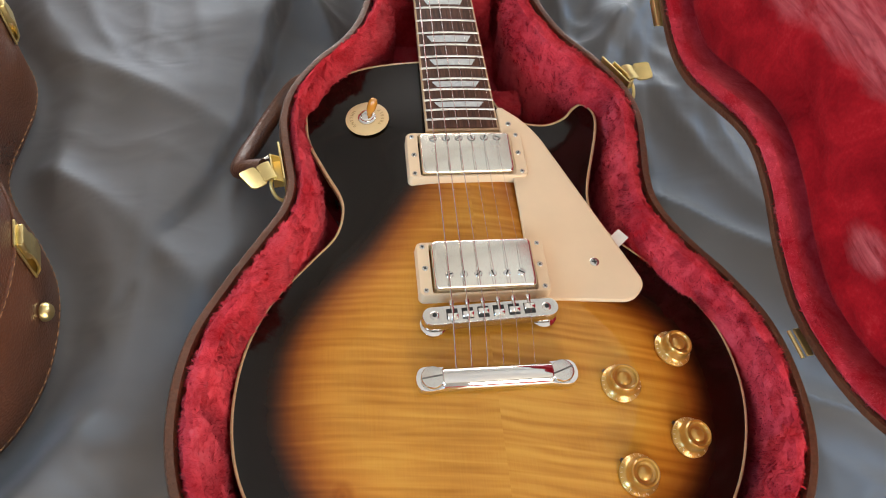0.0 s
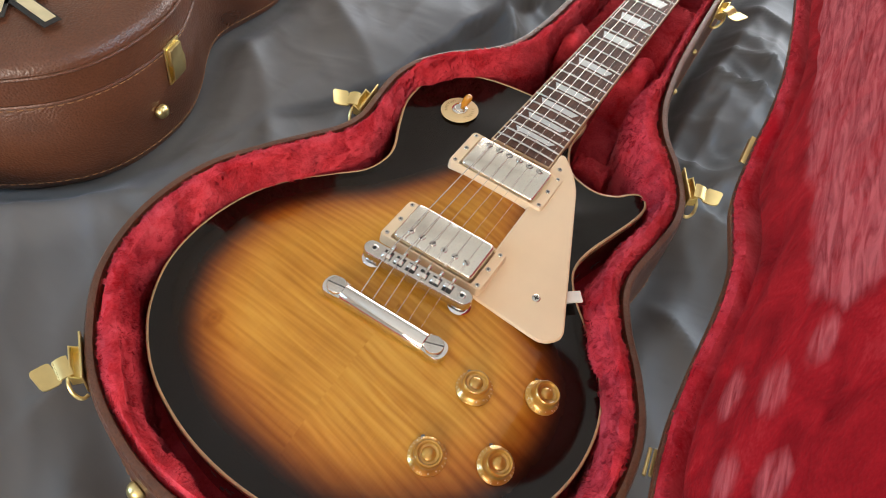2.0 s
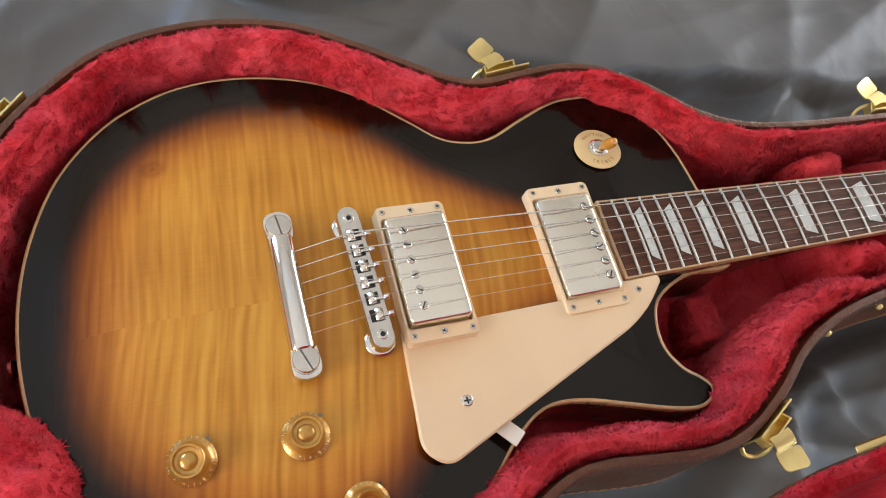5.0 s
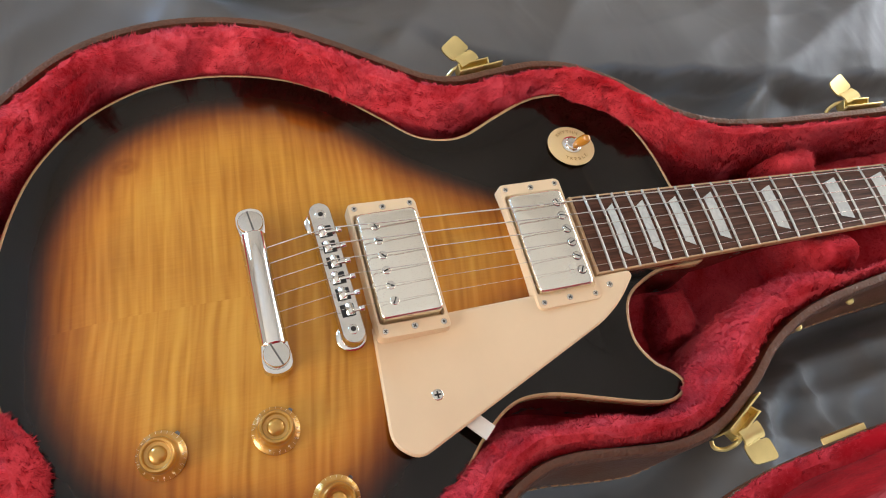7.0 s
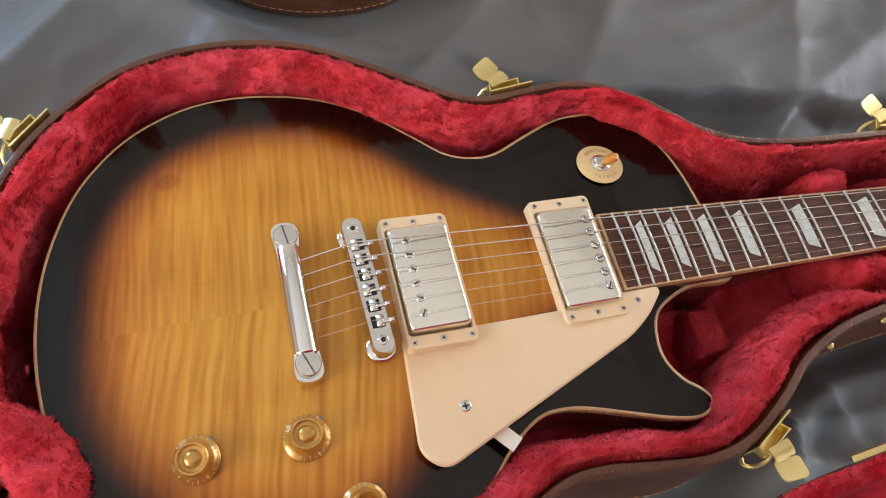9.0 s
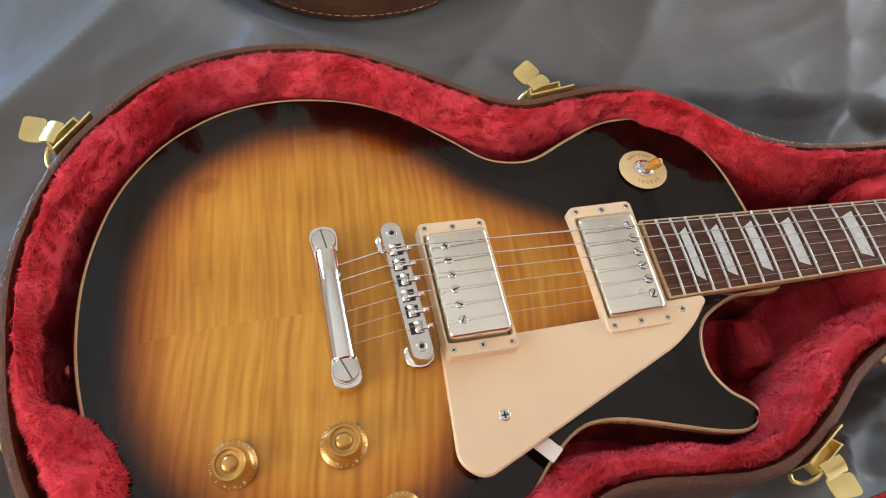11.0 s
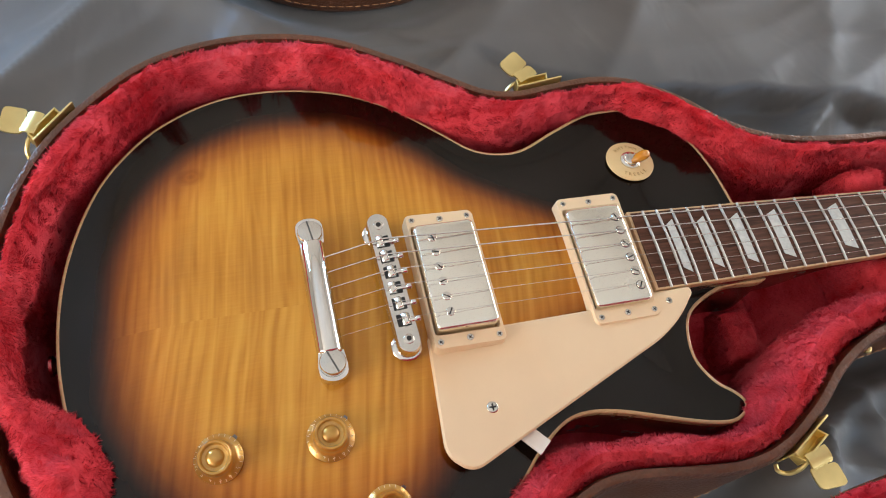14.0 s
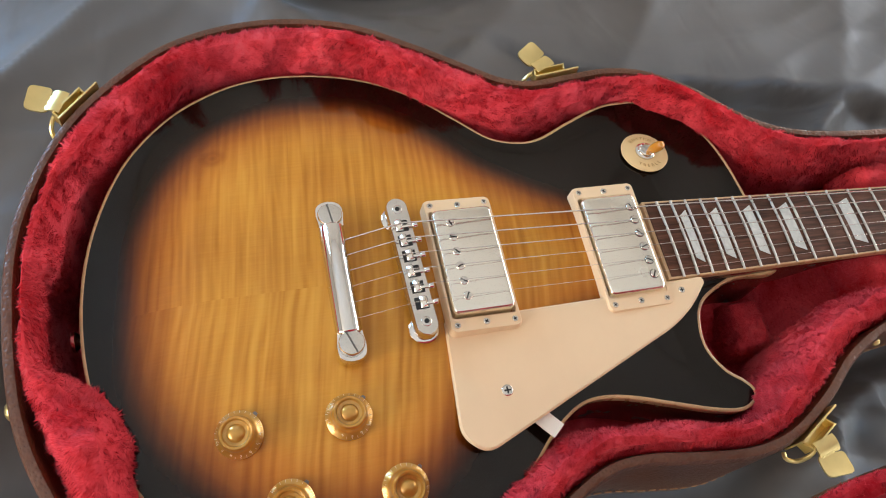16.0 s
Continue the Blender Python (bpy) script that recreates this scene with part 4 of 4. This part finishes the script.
def make_neck():
    y_end = 0.1672
    rows, n = np.linspace(y_end, SCALE, 30), 9
    b = Build()
    rings = []
    for y in rows:
        h = board_half(y) - 0.0014
        xs = np.linspace(-h, h, n)
        rings.append([(x, y, board_z(y, x)) for x in xs] + [(h, y, board_z(y) - 0.0058), (-h, y, board_z(y) - 0.0058)])
    b.loft(rings, True, True, True).make("fretboard", ROSEWOOD, guitar, "dark rosewood fretboard")
    for s in (-1, 1):
        rings = []
        for y in rows:
            h = board_half(y)
            a, c = s * (h - 0.0014), s * h
            rings.append([(a, y, board_z(y, h) + 0.0002), (c - s * 0.0003, y, board_z(y, h) + 0.0002), (c, y, board_z(y, h) - 0.0004), (c, y, board_z(y) - 0.0058), (a, y, board_z(y) - 0.0058)])
        Build().loft(rings, True, True, True).make("fretboard_binding", BINDING, guitar)
    h = board_half(y_end)
    Build().box(2 * h, 0.0020, 0.0058, Matrix.Translation((0, y_end - 0.0010, board_z(y_end, h) - 0.0056)), 0.0002).make("fretboard_binding", BINDING, guitar)
    for k in range(1, 23):
        y = fret_y(k)
        h = board_half(y) - 0.0005
        ring = []
        for x in np.linspace(-h, h, 13):
            z = board_z(y, x)
            ring.append([(x, y + 0.00095 * math.cos(a), z + 0.0010 * math.sin(a)) for a in np.linspace(-0.3, math.pi + 0.3, 9)])
        Build().loft(ring, True, True, True).make("fret", FRET_METAL, guitar)
    for k in (3, 5, 7, 9, 12, 15, 17, 19, 21):
        lo, hi = fret_y(k), fret_y(k - 1)
        mid, sp = (lo + hi) / 2, hi - lo
        w = board_half(mid)
        l2 = min(0.0078, sp * 0.255)
        pts = []
        for y, f in ((mid - l2, 0.56), (mid + l2, 0.70)):
            for x in np.linspace(-f * w, f * w, 7):
                pts.append((x, y, board_z(y, x) + 0.00025))
        faces = [(i, i + 1, i + 8, i + 7) for i in range(6)]
        low = [(x, y, z - 0.0008) for x, y, z in pts]
        bb = Build().add(pts, faces).add(low, [tuple(reversed(f)) for f in faces])
        rim = [0, 1, 2, 3, 4, 5, 6, 13, 12, 11, 10, 9, 8, 7]
        bb.f += [(rim[i], rim[i - 1], rim[i - 1] + 14, rim[i] + 14) for i in range(14)]
        bb.make("inlay", PEARL, guitar, "pearloid trapezoid inlay", smooth=False)
    # neck wood, heel, nut
    rings = []
    for y in np.linspace(0.168, SCALE + 0.004, 24):
        w, t = board_half(y) - 0.0003, np.interp(y, (0.17, 0.262, 0.30, 0.35, SCALE), (0.040, 0.040, 0.022, 0.0165, 0.0150))
        z0 = board_z(y) - 0.0057
        e = np.interp(y, (0.26, 0.30), (6.0, 2.2))
        rings.append([(w * np.sign(math.cos(a)) * abs(math.cos(a)) ** (2 / e), y, z0 - t * abs(math.sin(a)) ** (2 / e)) for a in np.linspace(0, math.pi, 17)])
    Build().loft(rings, True, True, True).make("neck", MAHOGANY, guitar)
    Build().box(0.043, 0.0048, 0.0085, Matrix.Translation((0, SCALE + 0.0026, board_z(SCALE) - 0.0056)), 0.0006).make("nut", BONE, guitar)
    # headstock, leaning back
    hm = Matrix.Translation((0, SCALE + 0.005, board_z(SCALE) - 0.0035)) @ pose(0, 0, 0, -4 - 17, 0, 0)
    pts = [(0.0215, 0.0), (0.026, 0.018), (0.036, 0.032), (0.0365, 0.06), (0.038, 0.11), (0.041, 0.155), (0.030, 0.164), (0.012, 0.160), (0.0, 0.153)]
    hp = spline(pts + [(-x, y) for x, y in pts[-2::-1]] , 120)
    hn = inward(hp)
    rings = [[tuple(hm @ Vector((x, y, z))) for x, y in hp + hn * d] for d, z in ((0.001, -0.0145), (0, -0.0135), (0, -0.001), (0.0008, 0.0))]
    Build().loft(rings, True, True, True).make("headstock", BLACK_LACQUER, guitar, "black lacquered headstock")
    for s in (-1, 1):
        for k in range(3):
            m = hm @ Matrix.Translation((s * (0.026 + 0.002 * k), 0.038 + 0.041 * k, 0.0))
            tu = Build().lathe([(0.0058, 0), (0.0058, 0.0016), (0.0046, 0.0024), (0.0032, 0.003), (0.0032, 0.013), (0.0030, 0.0145), (0.0012, 0.0150)], 18).make("tuner", NICKEL, guitar)
            tu.matrix_basis = m
            kn = Build().box(0.014, 0.015, 0.007, Matrix.Translation((s * 0.026, 0, -0.012)), 0.003).make("button", CREAM_PALE, tu)
            Build().tube([(s * 0.010, 0, -0.0085), (s * 0.021, 0, -0.0085)], 0.002, 10).make("shaft", NICKEL, tu)


def make_screw(at, r, parent, cross=True, tilt=None, mat=None):
    m = Matrix.Translation(at)
    if tilt is not None:
        m = m @ tilt
    sc = Build().lathe([(r, -0.0006), (r, 0.0000), (r * 0.9, 0.0003), (r * 0.6, 0.00038), (r * 0.05, 0.00040)], 16).make("screw", mat or NICKEL, parent)
    sc.matrix_basis = m
    # flat dark bars on the head stand in for the shade in its slot
    b = Build().box(r * 1.6 if not cross else r * 1.2, r * 0.3, 0.0004, Matrix.Translation((0, 0, 0.00005)))
    if cross:
        b.box(r * 0.3, r * 1.2, 0.0004, Matrix.Translation((0, 0, 0.00006)))
    b.make("slot_shade_bar", DARK, sc, smooth=False)
    return sc


def make_pickup(yc, top, base, z_cover, pole_row, tall):
    pu = empty("pickup")
    pu.parent = guitar
    pu["label"] = "humbucking pickup with a nickel cover in a cream frame"
    # frame: slopes slightly, tall at the bridge side
    def lift(y):
        return top + tall * (0.5 - (y - yc) / 0.044)
    rings = []
    for sx, sy, r, low in ((0.0905, 0.0455, 0.004, True), (0.0893, 0.0443, 0.004, 0.0016), (0.0878, 0.0428, 0.0035, 0.0), (0.0722, 0.0402, 0.0022, 0.0), (0.0716, 0.0396, 0.002, 0.0006), (0.0716, 0.0396, 0.002, True)):
        ring = rounded(sx, sy, r, 0, 6)
        rings.append([(x, y + yc, base if low is True else lift(y + yc) - low) for x, y, _ in ring])
    Build().loft(rings).make("mounting_ring", CREAM, pu, "cream plastic pickup ring")
    rings = []
    for sx, sy, r, z in ((0.0690, 0.0378, 0.0035, base), (0.0690, 0.0378, 0.0035, z_cover - 0.0022), (0.0684, 0.0372, 0.0033, z_cover - 0.0010), (0.0670, 0.0358, 0.003, z_cover - 0.0003), (0.0650, 0.0338, 0.0025, z_cover)):
        rings.append([(x, y + yc, z + 0.0004 * (0.5 - y / 0.04)) for x, y, _ in rounded(sx, sy, r, 0, 6)])
    Build().loft(rings, True, True, True).make("cover", COVER, pu, "plain nickel pickup cover")
    for k in range(6):
        # a darker disc paints the shaded gap round each pole screw
        Build().lathe([(0.0031, 0.0), (0.0031, 0.00025)], 20, Matrix.Translation((-0.0244 + k * 0.00976, pole_row, z_cover - 0.0001))).make("pole_hole_shade", SLOT, pu)
        sc = make_screw((-0.0244 + k * 0.00976, pole_row, z_cover + 0.0006), 0.0027, pu, False, pose(0, 0, 0, 0, 0, (20, 75, 40, 110, 60, 150)[k]))
        sc.name = "pole_screw"
    for sx in (-1, 1):
        for dy in (-0.0178, 0.0178):
            make_screw((sx * 0.0402, yc + dy, lift(yc + dy) + 0.0001), 0.0019, pu, True, pose(0, 0, 0, 0, 0, 30))
        make_screw((sx * 0.0396, yc, lift(yc) + 0.0001), 0.0021, pu, True, pose(0, 0, 0, 0, 0, 50))
    return pu


def make_bridge():
    br = empty("bridge", Matrix.Translation((0, 0.0022, 0)) @ pose(0, 0, 0, 0, 0, 2.4))
    br.parent = guitar
    br["label"] = "chrome six-saddle bridge on two thumbwheels"
    # body of the bridge with rounded ends and a channel
    def stadium(w, l, z, n=10):
        out = []
        for s, a0 in ((1, -90), (-1, 90)):
            for k in range(n + 1):
                a = radians(a0 + 180 * k / n)
                out.append((s * (l / 2 - w / 2) + w / 2 * math.cos(a), w / 2 * math.sin(a), z))
        return out
    Build().loft([stadium(0.0128, 0.0900, 0.0185), stadium(0.0134, 0.0906, 0.0195), stadium(0.0134, 0.0906, 0.0262), stadium(0.0122, 0.0894, 0.0272)], True, True, True).make("bridge_body", NICKEL, br)
    # dark blocks on the bridge stand in for shade inside the saddle slots
    b = Build()
    for k in range(6):
        b.box(0.0074, 0.0078, 0.0012, Matrix.Translation((-0.0255 + k * 0.0102, 0.0, 0.0264)), 0.0002)
    b.make("saddle_slot_shade", DARK, br, smooth=False)
    for k in range(6):
        x = -0.0255 + k * 0.0102
        yo = (-0.0016, -0.0010, 0.0002, -0.0016, -0.0004, 0.0010)[k]
        w = 0.0034
        prof = [(-0.0026, 0.0270), (-0.0022, 0.0292), (-0.0006, 0.0306), (0.0006, 0.0306), (0.0022, 0.0288), (0.0028, 0.0270)]
        rings = [[(x + s * w, y + yo, z - (0.0004 if abs(s) == 1 else 0)) for y, z in prof] for s in (-1, -0.85, 0.85, 1)]
        sa = Build().loft(rings, True, True, True).make("saddle", CHROME, br)
        Build().tube([(x + 0.0006, yo + 0.002, 0.0272), (x + 0.0006, 0.0068, 0.0272)], 0.0011, 8).make("screw_shaft", NICKEL, sa)
        Build().tube([(x + 0.0006, 0.0066, 0.0272), (x + 0.0006, 0.0074, 0.0272), (x + 0.0006, 0.0092, 0.0272), (x + 0.0006, 0.0096, 0.0272)], [0.0012, 0.0018, 0.0018, 0.0012], 10).make("screw_head", CHROME, sa)
    for s in (-1, 1):
        ob = Build().lathe([(0.0016, 0), (0.0026, 0.0002), (0.0030, 0.0006), (0.0024, 0.0010)], 16).make("post_socket", NICKEL, br)
        ob.matrix_basis = Matrix.Translation((s * 0.037, 0, 0.0268))
        # a dark disc paints the shade inside the post's hole
        ob = Build().lathe([(0.0015, 0), (0.0015, 0.0003)], 12).make("post_hole_shade", DARK, br)
        ob.matrix_basis = Matrix.Translation((s * 0.037, 0, 0.0279))
        po = Build().lathe([(0.0032, 0.010), (0.0032, 0.019)], 14).make("post", NICKEL, br)
        po.matrix_basis = Matrix.Translation((s * 0.037, 0, 0))
        Build().lathe([(0.0075, 0.0128), (0.0088, 0.0133), (0.0088, 0.0150), (0.0080, 0.0157), (0.0045, 0.0160), (0.0040, 0.0188)], 28).make("thumbwheel", CHROME, po)


def make_tailpiece():
    tp = empty("tailpiece", Matrix.Translation((0, -0.0395, 0)))
    tp.parent = guitar
    tp["label"] = "polished chrome stop tailpiece on two slotted studs"
    prof = [(-0.0072, 0.0150), (-0.0078, 0.0165), (-0.0074, 0.0195), (-0.0058, 0.0226), (-0.0030, 0.0243), (0.0, 0.0248), (0.0030, 0.0243), (0.0058, 0.0224), (0.0072, 0.0192), (0.0074, 0.0165), (0.0066, 0.0145), (0.0, 0.0138)]
    rings = [[(x, y * f, 0.0138 + (z - 0.0138) * f) for y, z in prof] for x, f in ((-0.0352, 0.90), (-0.0346, 0.98), (-0.0340, 1.0), (0.0340, 1.0), (0.0346, 0.98), (0.0352, 0.90))]
    Build().loft(rings, True, True, True).make("bar", CHROME, tp)
    for s in (-1, 1):
        out = []
        for k in range(13):
            a = radians(-90 + 180 * k / 12)
            out.append((s * (0.0428 + 0.0090 * math.cos(a) ** 0.6 if 0 < k < 12 else 0.0428), 0.0086 * math.sin(a)))
        pts = [(s * 0.0345, -0.0074)] + out + [(s * 0.0345, 0.0076)]
        rings = [[(x - s * 0.0004 * e, y * (1 - 0.05 * e), z) for x, y in pts] for z, e in ((0.0145, 1), (0.0152, 0), (0.0196, 0), (0.0204, 1))]
        Build().loft(rings, True, True, True).make("lug", CHROME, tp)
        st = Build().lathe([(0.0068, 0.0196), (0.0074, 0.0202), (0.0074, 0.0228), (0.0070, 0.0234), (0.0060, 0.0236)], 30).make("stud", NICKEL, tp)
        st.matrix_basis = Matrix.Translation((s * 0.0412, 0, 0))
        # a darker bar carries the painted shade of the stud's slot
        Build().box(0.0138, 0.0010, 0.0005, pose(0, 0, 0.02325, 0, 0, 8 if s < 0 else 20)).make("slot_shade_bar", SLOT, st, smooth=False)
        Build().lathe([(0.0050, 0.006), (0.0050, 0.0150)], 16).make("post", NICKEL, st)
    for k in range(6):
        fe = Build().lathe([(0.0018, 0), (0.0030, 0.0003), (0.0032, 0.0010), (0.0024, 0.0014)], 12).make("string_ferrule", CHROME, tp)
        fe.matrix_basis = Matrix.Translation((-0.0255 + k * 0.0102, -0.0061, 0.0170)) @ pose(0, 0, 0, 90, 0, 0)


def text_mesh(body, size, depth=0.0001):
    cu = bpy.data.curves.new("lettering", "FONT")
    cu.body, cu.size, cu.extrude = body, size, depth
    cu.align_x, cu.align_y = "CENTER", "CENTER"
    ob = bpy.data.objects.new("lettering", cu)
    scene.collection.objects.link(ob)
    bpy.context.view_layer.update()
    me = bpy.data.meshes.new_from_object(ob.evaluated_get(bpy.context.evaluated_depsgraph_get()))
    v = [tuple(p.co) for p in me.vertices]
    f = [tuple(p.vertices) for p in me.polygons]
    bpy.data.objects.remove(ob)
    bpy.data.curves.remove(cu)
    bpy.data.meshes.remove(me)
    return v, f


GLYPHS = {c: text_mesh(c, 1.0, 0.02) for c in "RHYTMEBL0123456789"}


def lettered_arc(text, radius, start, step, size, z):
    """Letters along a circle, feet to its middle."""
    b = Build()
    for k, c in enumerate(text):
        a = start + step * k
        m = pose(0, 0, z, 0, 0, a - 90) @ Matrix.Translation((0, radius, 0)) @ pose(0, 0, 0, 0, 0, 0 if step < 0 else 180) @ Matrix.Scale(size, 4)
        b.add(*GLYPHS[c], m)
    return b


def make_knob(x, y, turn):
    z = top_z(x, y)
    kn = empty("knob", Matrix.Translation((x, y, z)) @ top_tilt(x, y) @ pose(0, 0, 0, 0, 0, turn))
    kn.parent = guitar
    kn["label"] = "amber top-hat control knob with white numbers"
    Build().lathe([(0.0120, 0.0006), (0.0128, 0.0010), (0.0129, 0.0022), (0.0121, 0.0030), (0.0104, 0.0042), (0.0096, 0.0058), (0.0094, 0.0085), (0.0092, 0.0112), (0.0084, 0.0121), (0.0074, 0.0119), (0.0066, 0.0104), (0.0050, 0.0100)], 48).make("skirt", AMBER, kn)
    Build().lathe([(0.0050, 0.0098), (0.0044, 0.0106), (0.0034, 0.0114), (0.0016, 0.0119), (0.0004, 0.0120)], 30).make("cap", AMBER, kn)
    b = Build()
    for k in range(22):
        a = radians(-60 + k * 300 / 21)
        b.box(0.0014, 0.0002, 0.0002, pose(0.0120 * math.cos(a), 0.0120 * math.sin(a), 0.0031, 0, 20, math.degrees(a)))
    b.make("dial_marks", WHITE_INK, kn, smooth=False)
    lettered_arc("0123456789", 0.0110, -180, 27, 0.0026, 0.0039).make("numbers", WHITE_INK, kn, smooth=False)
    Build().lathe([(0.004, -0.001), (0.004, 0.004)], 12).make("spindle", NICKEL, kn)
    # pointer washer under the skirt
    Build().loft([[(-0.003, 0.008, zz), (0.003, 0.008, zz), (0.0009, 0.0144, zz + 0.0008), (-0.0009, 0.0144, zz + 0.0008)] for zz in (0.0002, 0.0008)], True, True, True).make("pointer", SLOT, kn, smooth=False)


def make_switch():
    x, y = -0.0725, 0.1875
    z = top_z(x, y)
    sw = empty("selector_switch", Matrix.Translation((x, y, z + 0.0008)) @ top_tilt(x, y))
    sw.parent = guitar
    sw["label"] = "toggle switch with a cream washer and amber tip"
    Build().lathe([(0.0164, 0), (0.0170, 0.0003), (0.0170, 0.0010), (0.0164, 0.0014), (0.0060, 0.0014)], 48).make("washer", WASHER, sw)
    Build().lathe([(0.0070, 0.0013), (0.0072, 0.0018), (0.0070, 0.0026), (0.0060, 0.0032), (0.0050, 0.0034), (0.0046, 0.0026), (0.003, 0.0024)], 32).make("nut", NICKEL, sw)
    Build().lathe([(0.0055, 0.0030), (0.0055, 0.0048), (0.0046, 0.0052), (0.0040, 0.0044), (0.002, 0.0042)], 24).make("collar", CHROME, sw)
    tip = Vector((0.0065, 0.0035, 0.0155))
    q = tip.to_track_quat("Z", "Y").to_matrix().to_4x4()
    Build().lathe([(0.0014, 0.002), (0.0016, 0.0065), (0.0024, 0.0068), (0.0034, 0.010), (0.0036, 0.0135), (0.0034, 0.0170), (0.0024, 0.0192), (0.0008, 0.0200)], 24, q).make("tip", AMBER_TIP, sw)
    b = lettered_arc("RHYTHM", 0.0122, 180 + 36, -14.4, 0.0036, 0.00155)
    b.make("lettering", GOLD_PRINT, sw, smooth=False)
    lettered_arc("TREBLE", 0.0122, -36, 14.4, 0.0036, 0.00155).make("lettering", GOLD_PRINT, sw, smooth=False)


def rounded_poly(points, radius, seg=6):
    out, n = [], len(points)
    for i, p in enumerate(points):
        a, b, c = Vector(points[i - 1]), Vector(p[:2]), Vector(points[(i + 1) % n])
        a, c = Vector(a[:2]), Vector(c[:2])
        r = radius[i]
        u, w = (a - b), (c - b)
        k = min(r, u.length * 0.45, w.length * 0.45)
        u, w = b + u.normalized() * k, b + w.normalized() * k
        for t in np.linspace(0, 1, seg):
            out.append(tuple((1 - t) ** 2 * u + 2 * t * (1 - t) * b + t * t * w))
    return np.array(out)


def make_pickguard():
    pts = [(0.034, 0.0168), (0.1020, 0.0120), (0.1135, 0.0250), (0.0580, 0.1600), (0.0470, 0.1760), (0.0330, 0.1890), (0.0290, 0.1880), (0.0290, 0.1640), (0.0335, 0.1200), (0.0335, 0.0600)]
    poly = rounded_poly(pts, (0.001, 0.008, 0.012, 0.02, 0.02, 0.004, 0.002, 0.001, 0.001, 0.001), 7)
    n = inward(poly)
    def zz(y):
        return 0.0122 + 0.008 * (y - 0.02)
    rings = [[(*(q + m * d), zz(q[1]) + z) for q, m in zip(poly, n)] for d, z in ((0, -0.0006), (0, 0.0010), (0.0012, 0.0018))]
    pg = Build().loft(rings, True, True, True).make("pickguard", CREAM, guitar, "pale cream plastic pickguard", smooth=False)
    make_screw((0.0805, 0.0440, zz(0.044) + 0.0019), 0.0034, pg)
    make_screw((0.0362, 0.1712, zz(0.1712) + 0.0019), 0.0022, pg)
    # bracket that holds it off the body
    Build().box(0.008, 0.008, 0.006, Matrix.Translation((0.082, 0.062, 0.0065))).make("bracket", NICKEL, pg)


def make_strings():
    for k, r in enumerate((0.00050, 0.00040, 0.00030, 0.00021, 0.00016, 0.00013)):
        x = -0.0255 + k * 0.0102
        xn = -0.0175 + k * 0.0070
        yb = 0.0022 + math.sin(radians(2.4)) * x
        pts = [(x, -0.0325, 0.0178), (x, yb - 0.001, 0.0306 + r), (x, yb + 0.001, 0.0307 + r), (xn, SCALE, board_z(SCALE) + 0.0012), (xn, SCALE + 0.004, board_z(SCALE) + 0.0010),
               ((-0.024 if k < 3 else 0.024), SCALE + 0.045 + 0.04 * (k if k < 3 else 5 - k), board_z(SCALE) - 0.010 - 0.012 * (k if k < 3 else 5 - k))]
        Build().tube(pts, r, 8).make("string", STEEL, guitar)


make_body()
make_neck()
make_pickup(0.1415, 0.0158, 0.003, 0.0192, 0.1545, 0.001)
make_pickup(0.0402, 0.0190, 0.008, 0.0258, 0.0312, 0.0025)
make_bridge()
make_tailpiece()
for x, y, turn in ((0.0790, -0.1050, 45), (0.0800, -0.0470, 45), (0.1215, -0.0230, 45), (0.1185, -0.0830, 45)):
    make_knob(x, y, turn)
make_switch()
make_pickguard()
make_strings()

# ---- small things ----
tag = Build().loft([[(-0.0048, -0.011, z), (0.0048, -0.011, z), (0.0048, 0.011, z + 0.0006), (-0.0048, 0.011, z + 0.0006)] for z in (0.0, 0.0016)], True, True, True).make("paper_tag", PAPER, smooth=False)
tag.matrix_basis = pose(0.0993, 0.0618, 0.0092, 0, 2, -50)
tagged(tag, "small blank white card tag tucked under the pickguard", "tag")


def make_ribbon():
    """The woven stay between the case and its lid."""
    a, b = Vector((0.150, -0.162, 0.0215)), LID_M @ Vector((0.085, -0.116, 0.003))
    d = b - a
    s0, s1 = Vector((-0.55, 0.83, 0)).normalized() * 0.0065, (LID_M.to_3x3() @ Vector((0.6, -0.5, 0))).normalized() * -0.0065
    rings = []
    for t in np.linspace(0, 1, 24):
        p = a + d * t + Vector((0, 0, -0.006 * math.sin(math.pi * t)))
        side = s0.lerp(s1, t)
        rings.append([p - side, p + side, p + side + Vector((0, 0, 0.0008)), p - side + Vector((0, 0, 0.0008))])
    ob = Build().loft(rings, True, True, True).make("stay_ribbon", PAPER)
    return tagged(ob, "flat cream woven ribbon between case and lid", "ribbon")


make_ribbon()


def make_table():
    t = tagged(empty("table", Matrix.Translation((0, 0.3, 0))), "plain brown wooden table under the grey cloth", "table")
    Build().box(2.5, 2.1, 0.028, Matrix.Translation((-0.2, 0.0, TABLE_Z - 0.031)), 0.003).make("tabletop", FLOOR_WOOD, t)
    for sx in (-1, 1):
        for sy in (-1, 1):
            Build().box(0.06, 0.06, TABLE_Z - 0.031 - FLOOR_Z, Matrix.Translation((-0.2 + sx * 1.15, sy * 0.95, FLOOR_Z)), 0.004).make("leg", FLOOR_WOOD, t)


make_table()
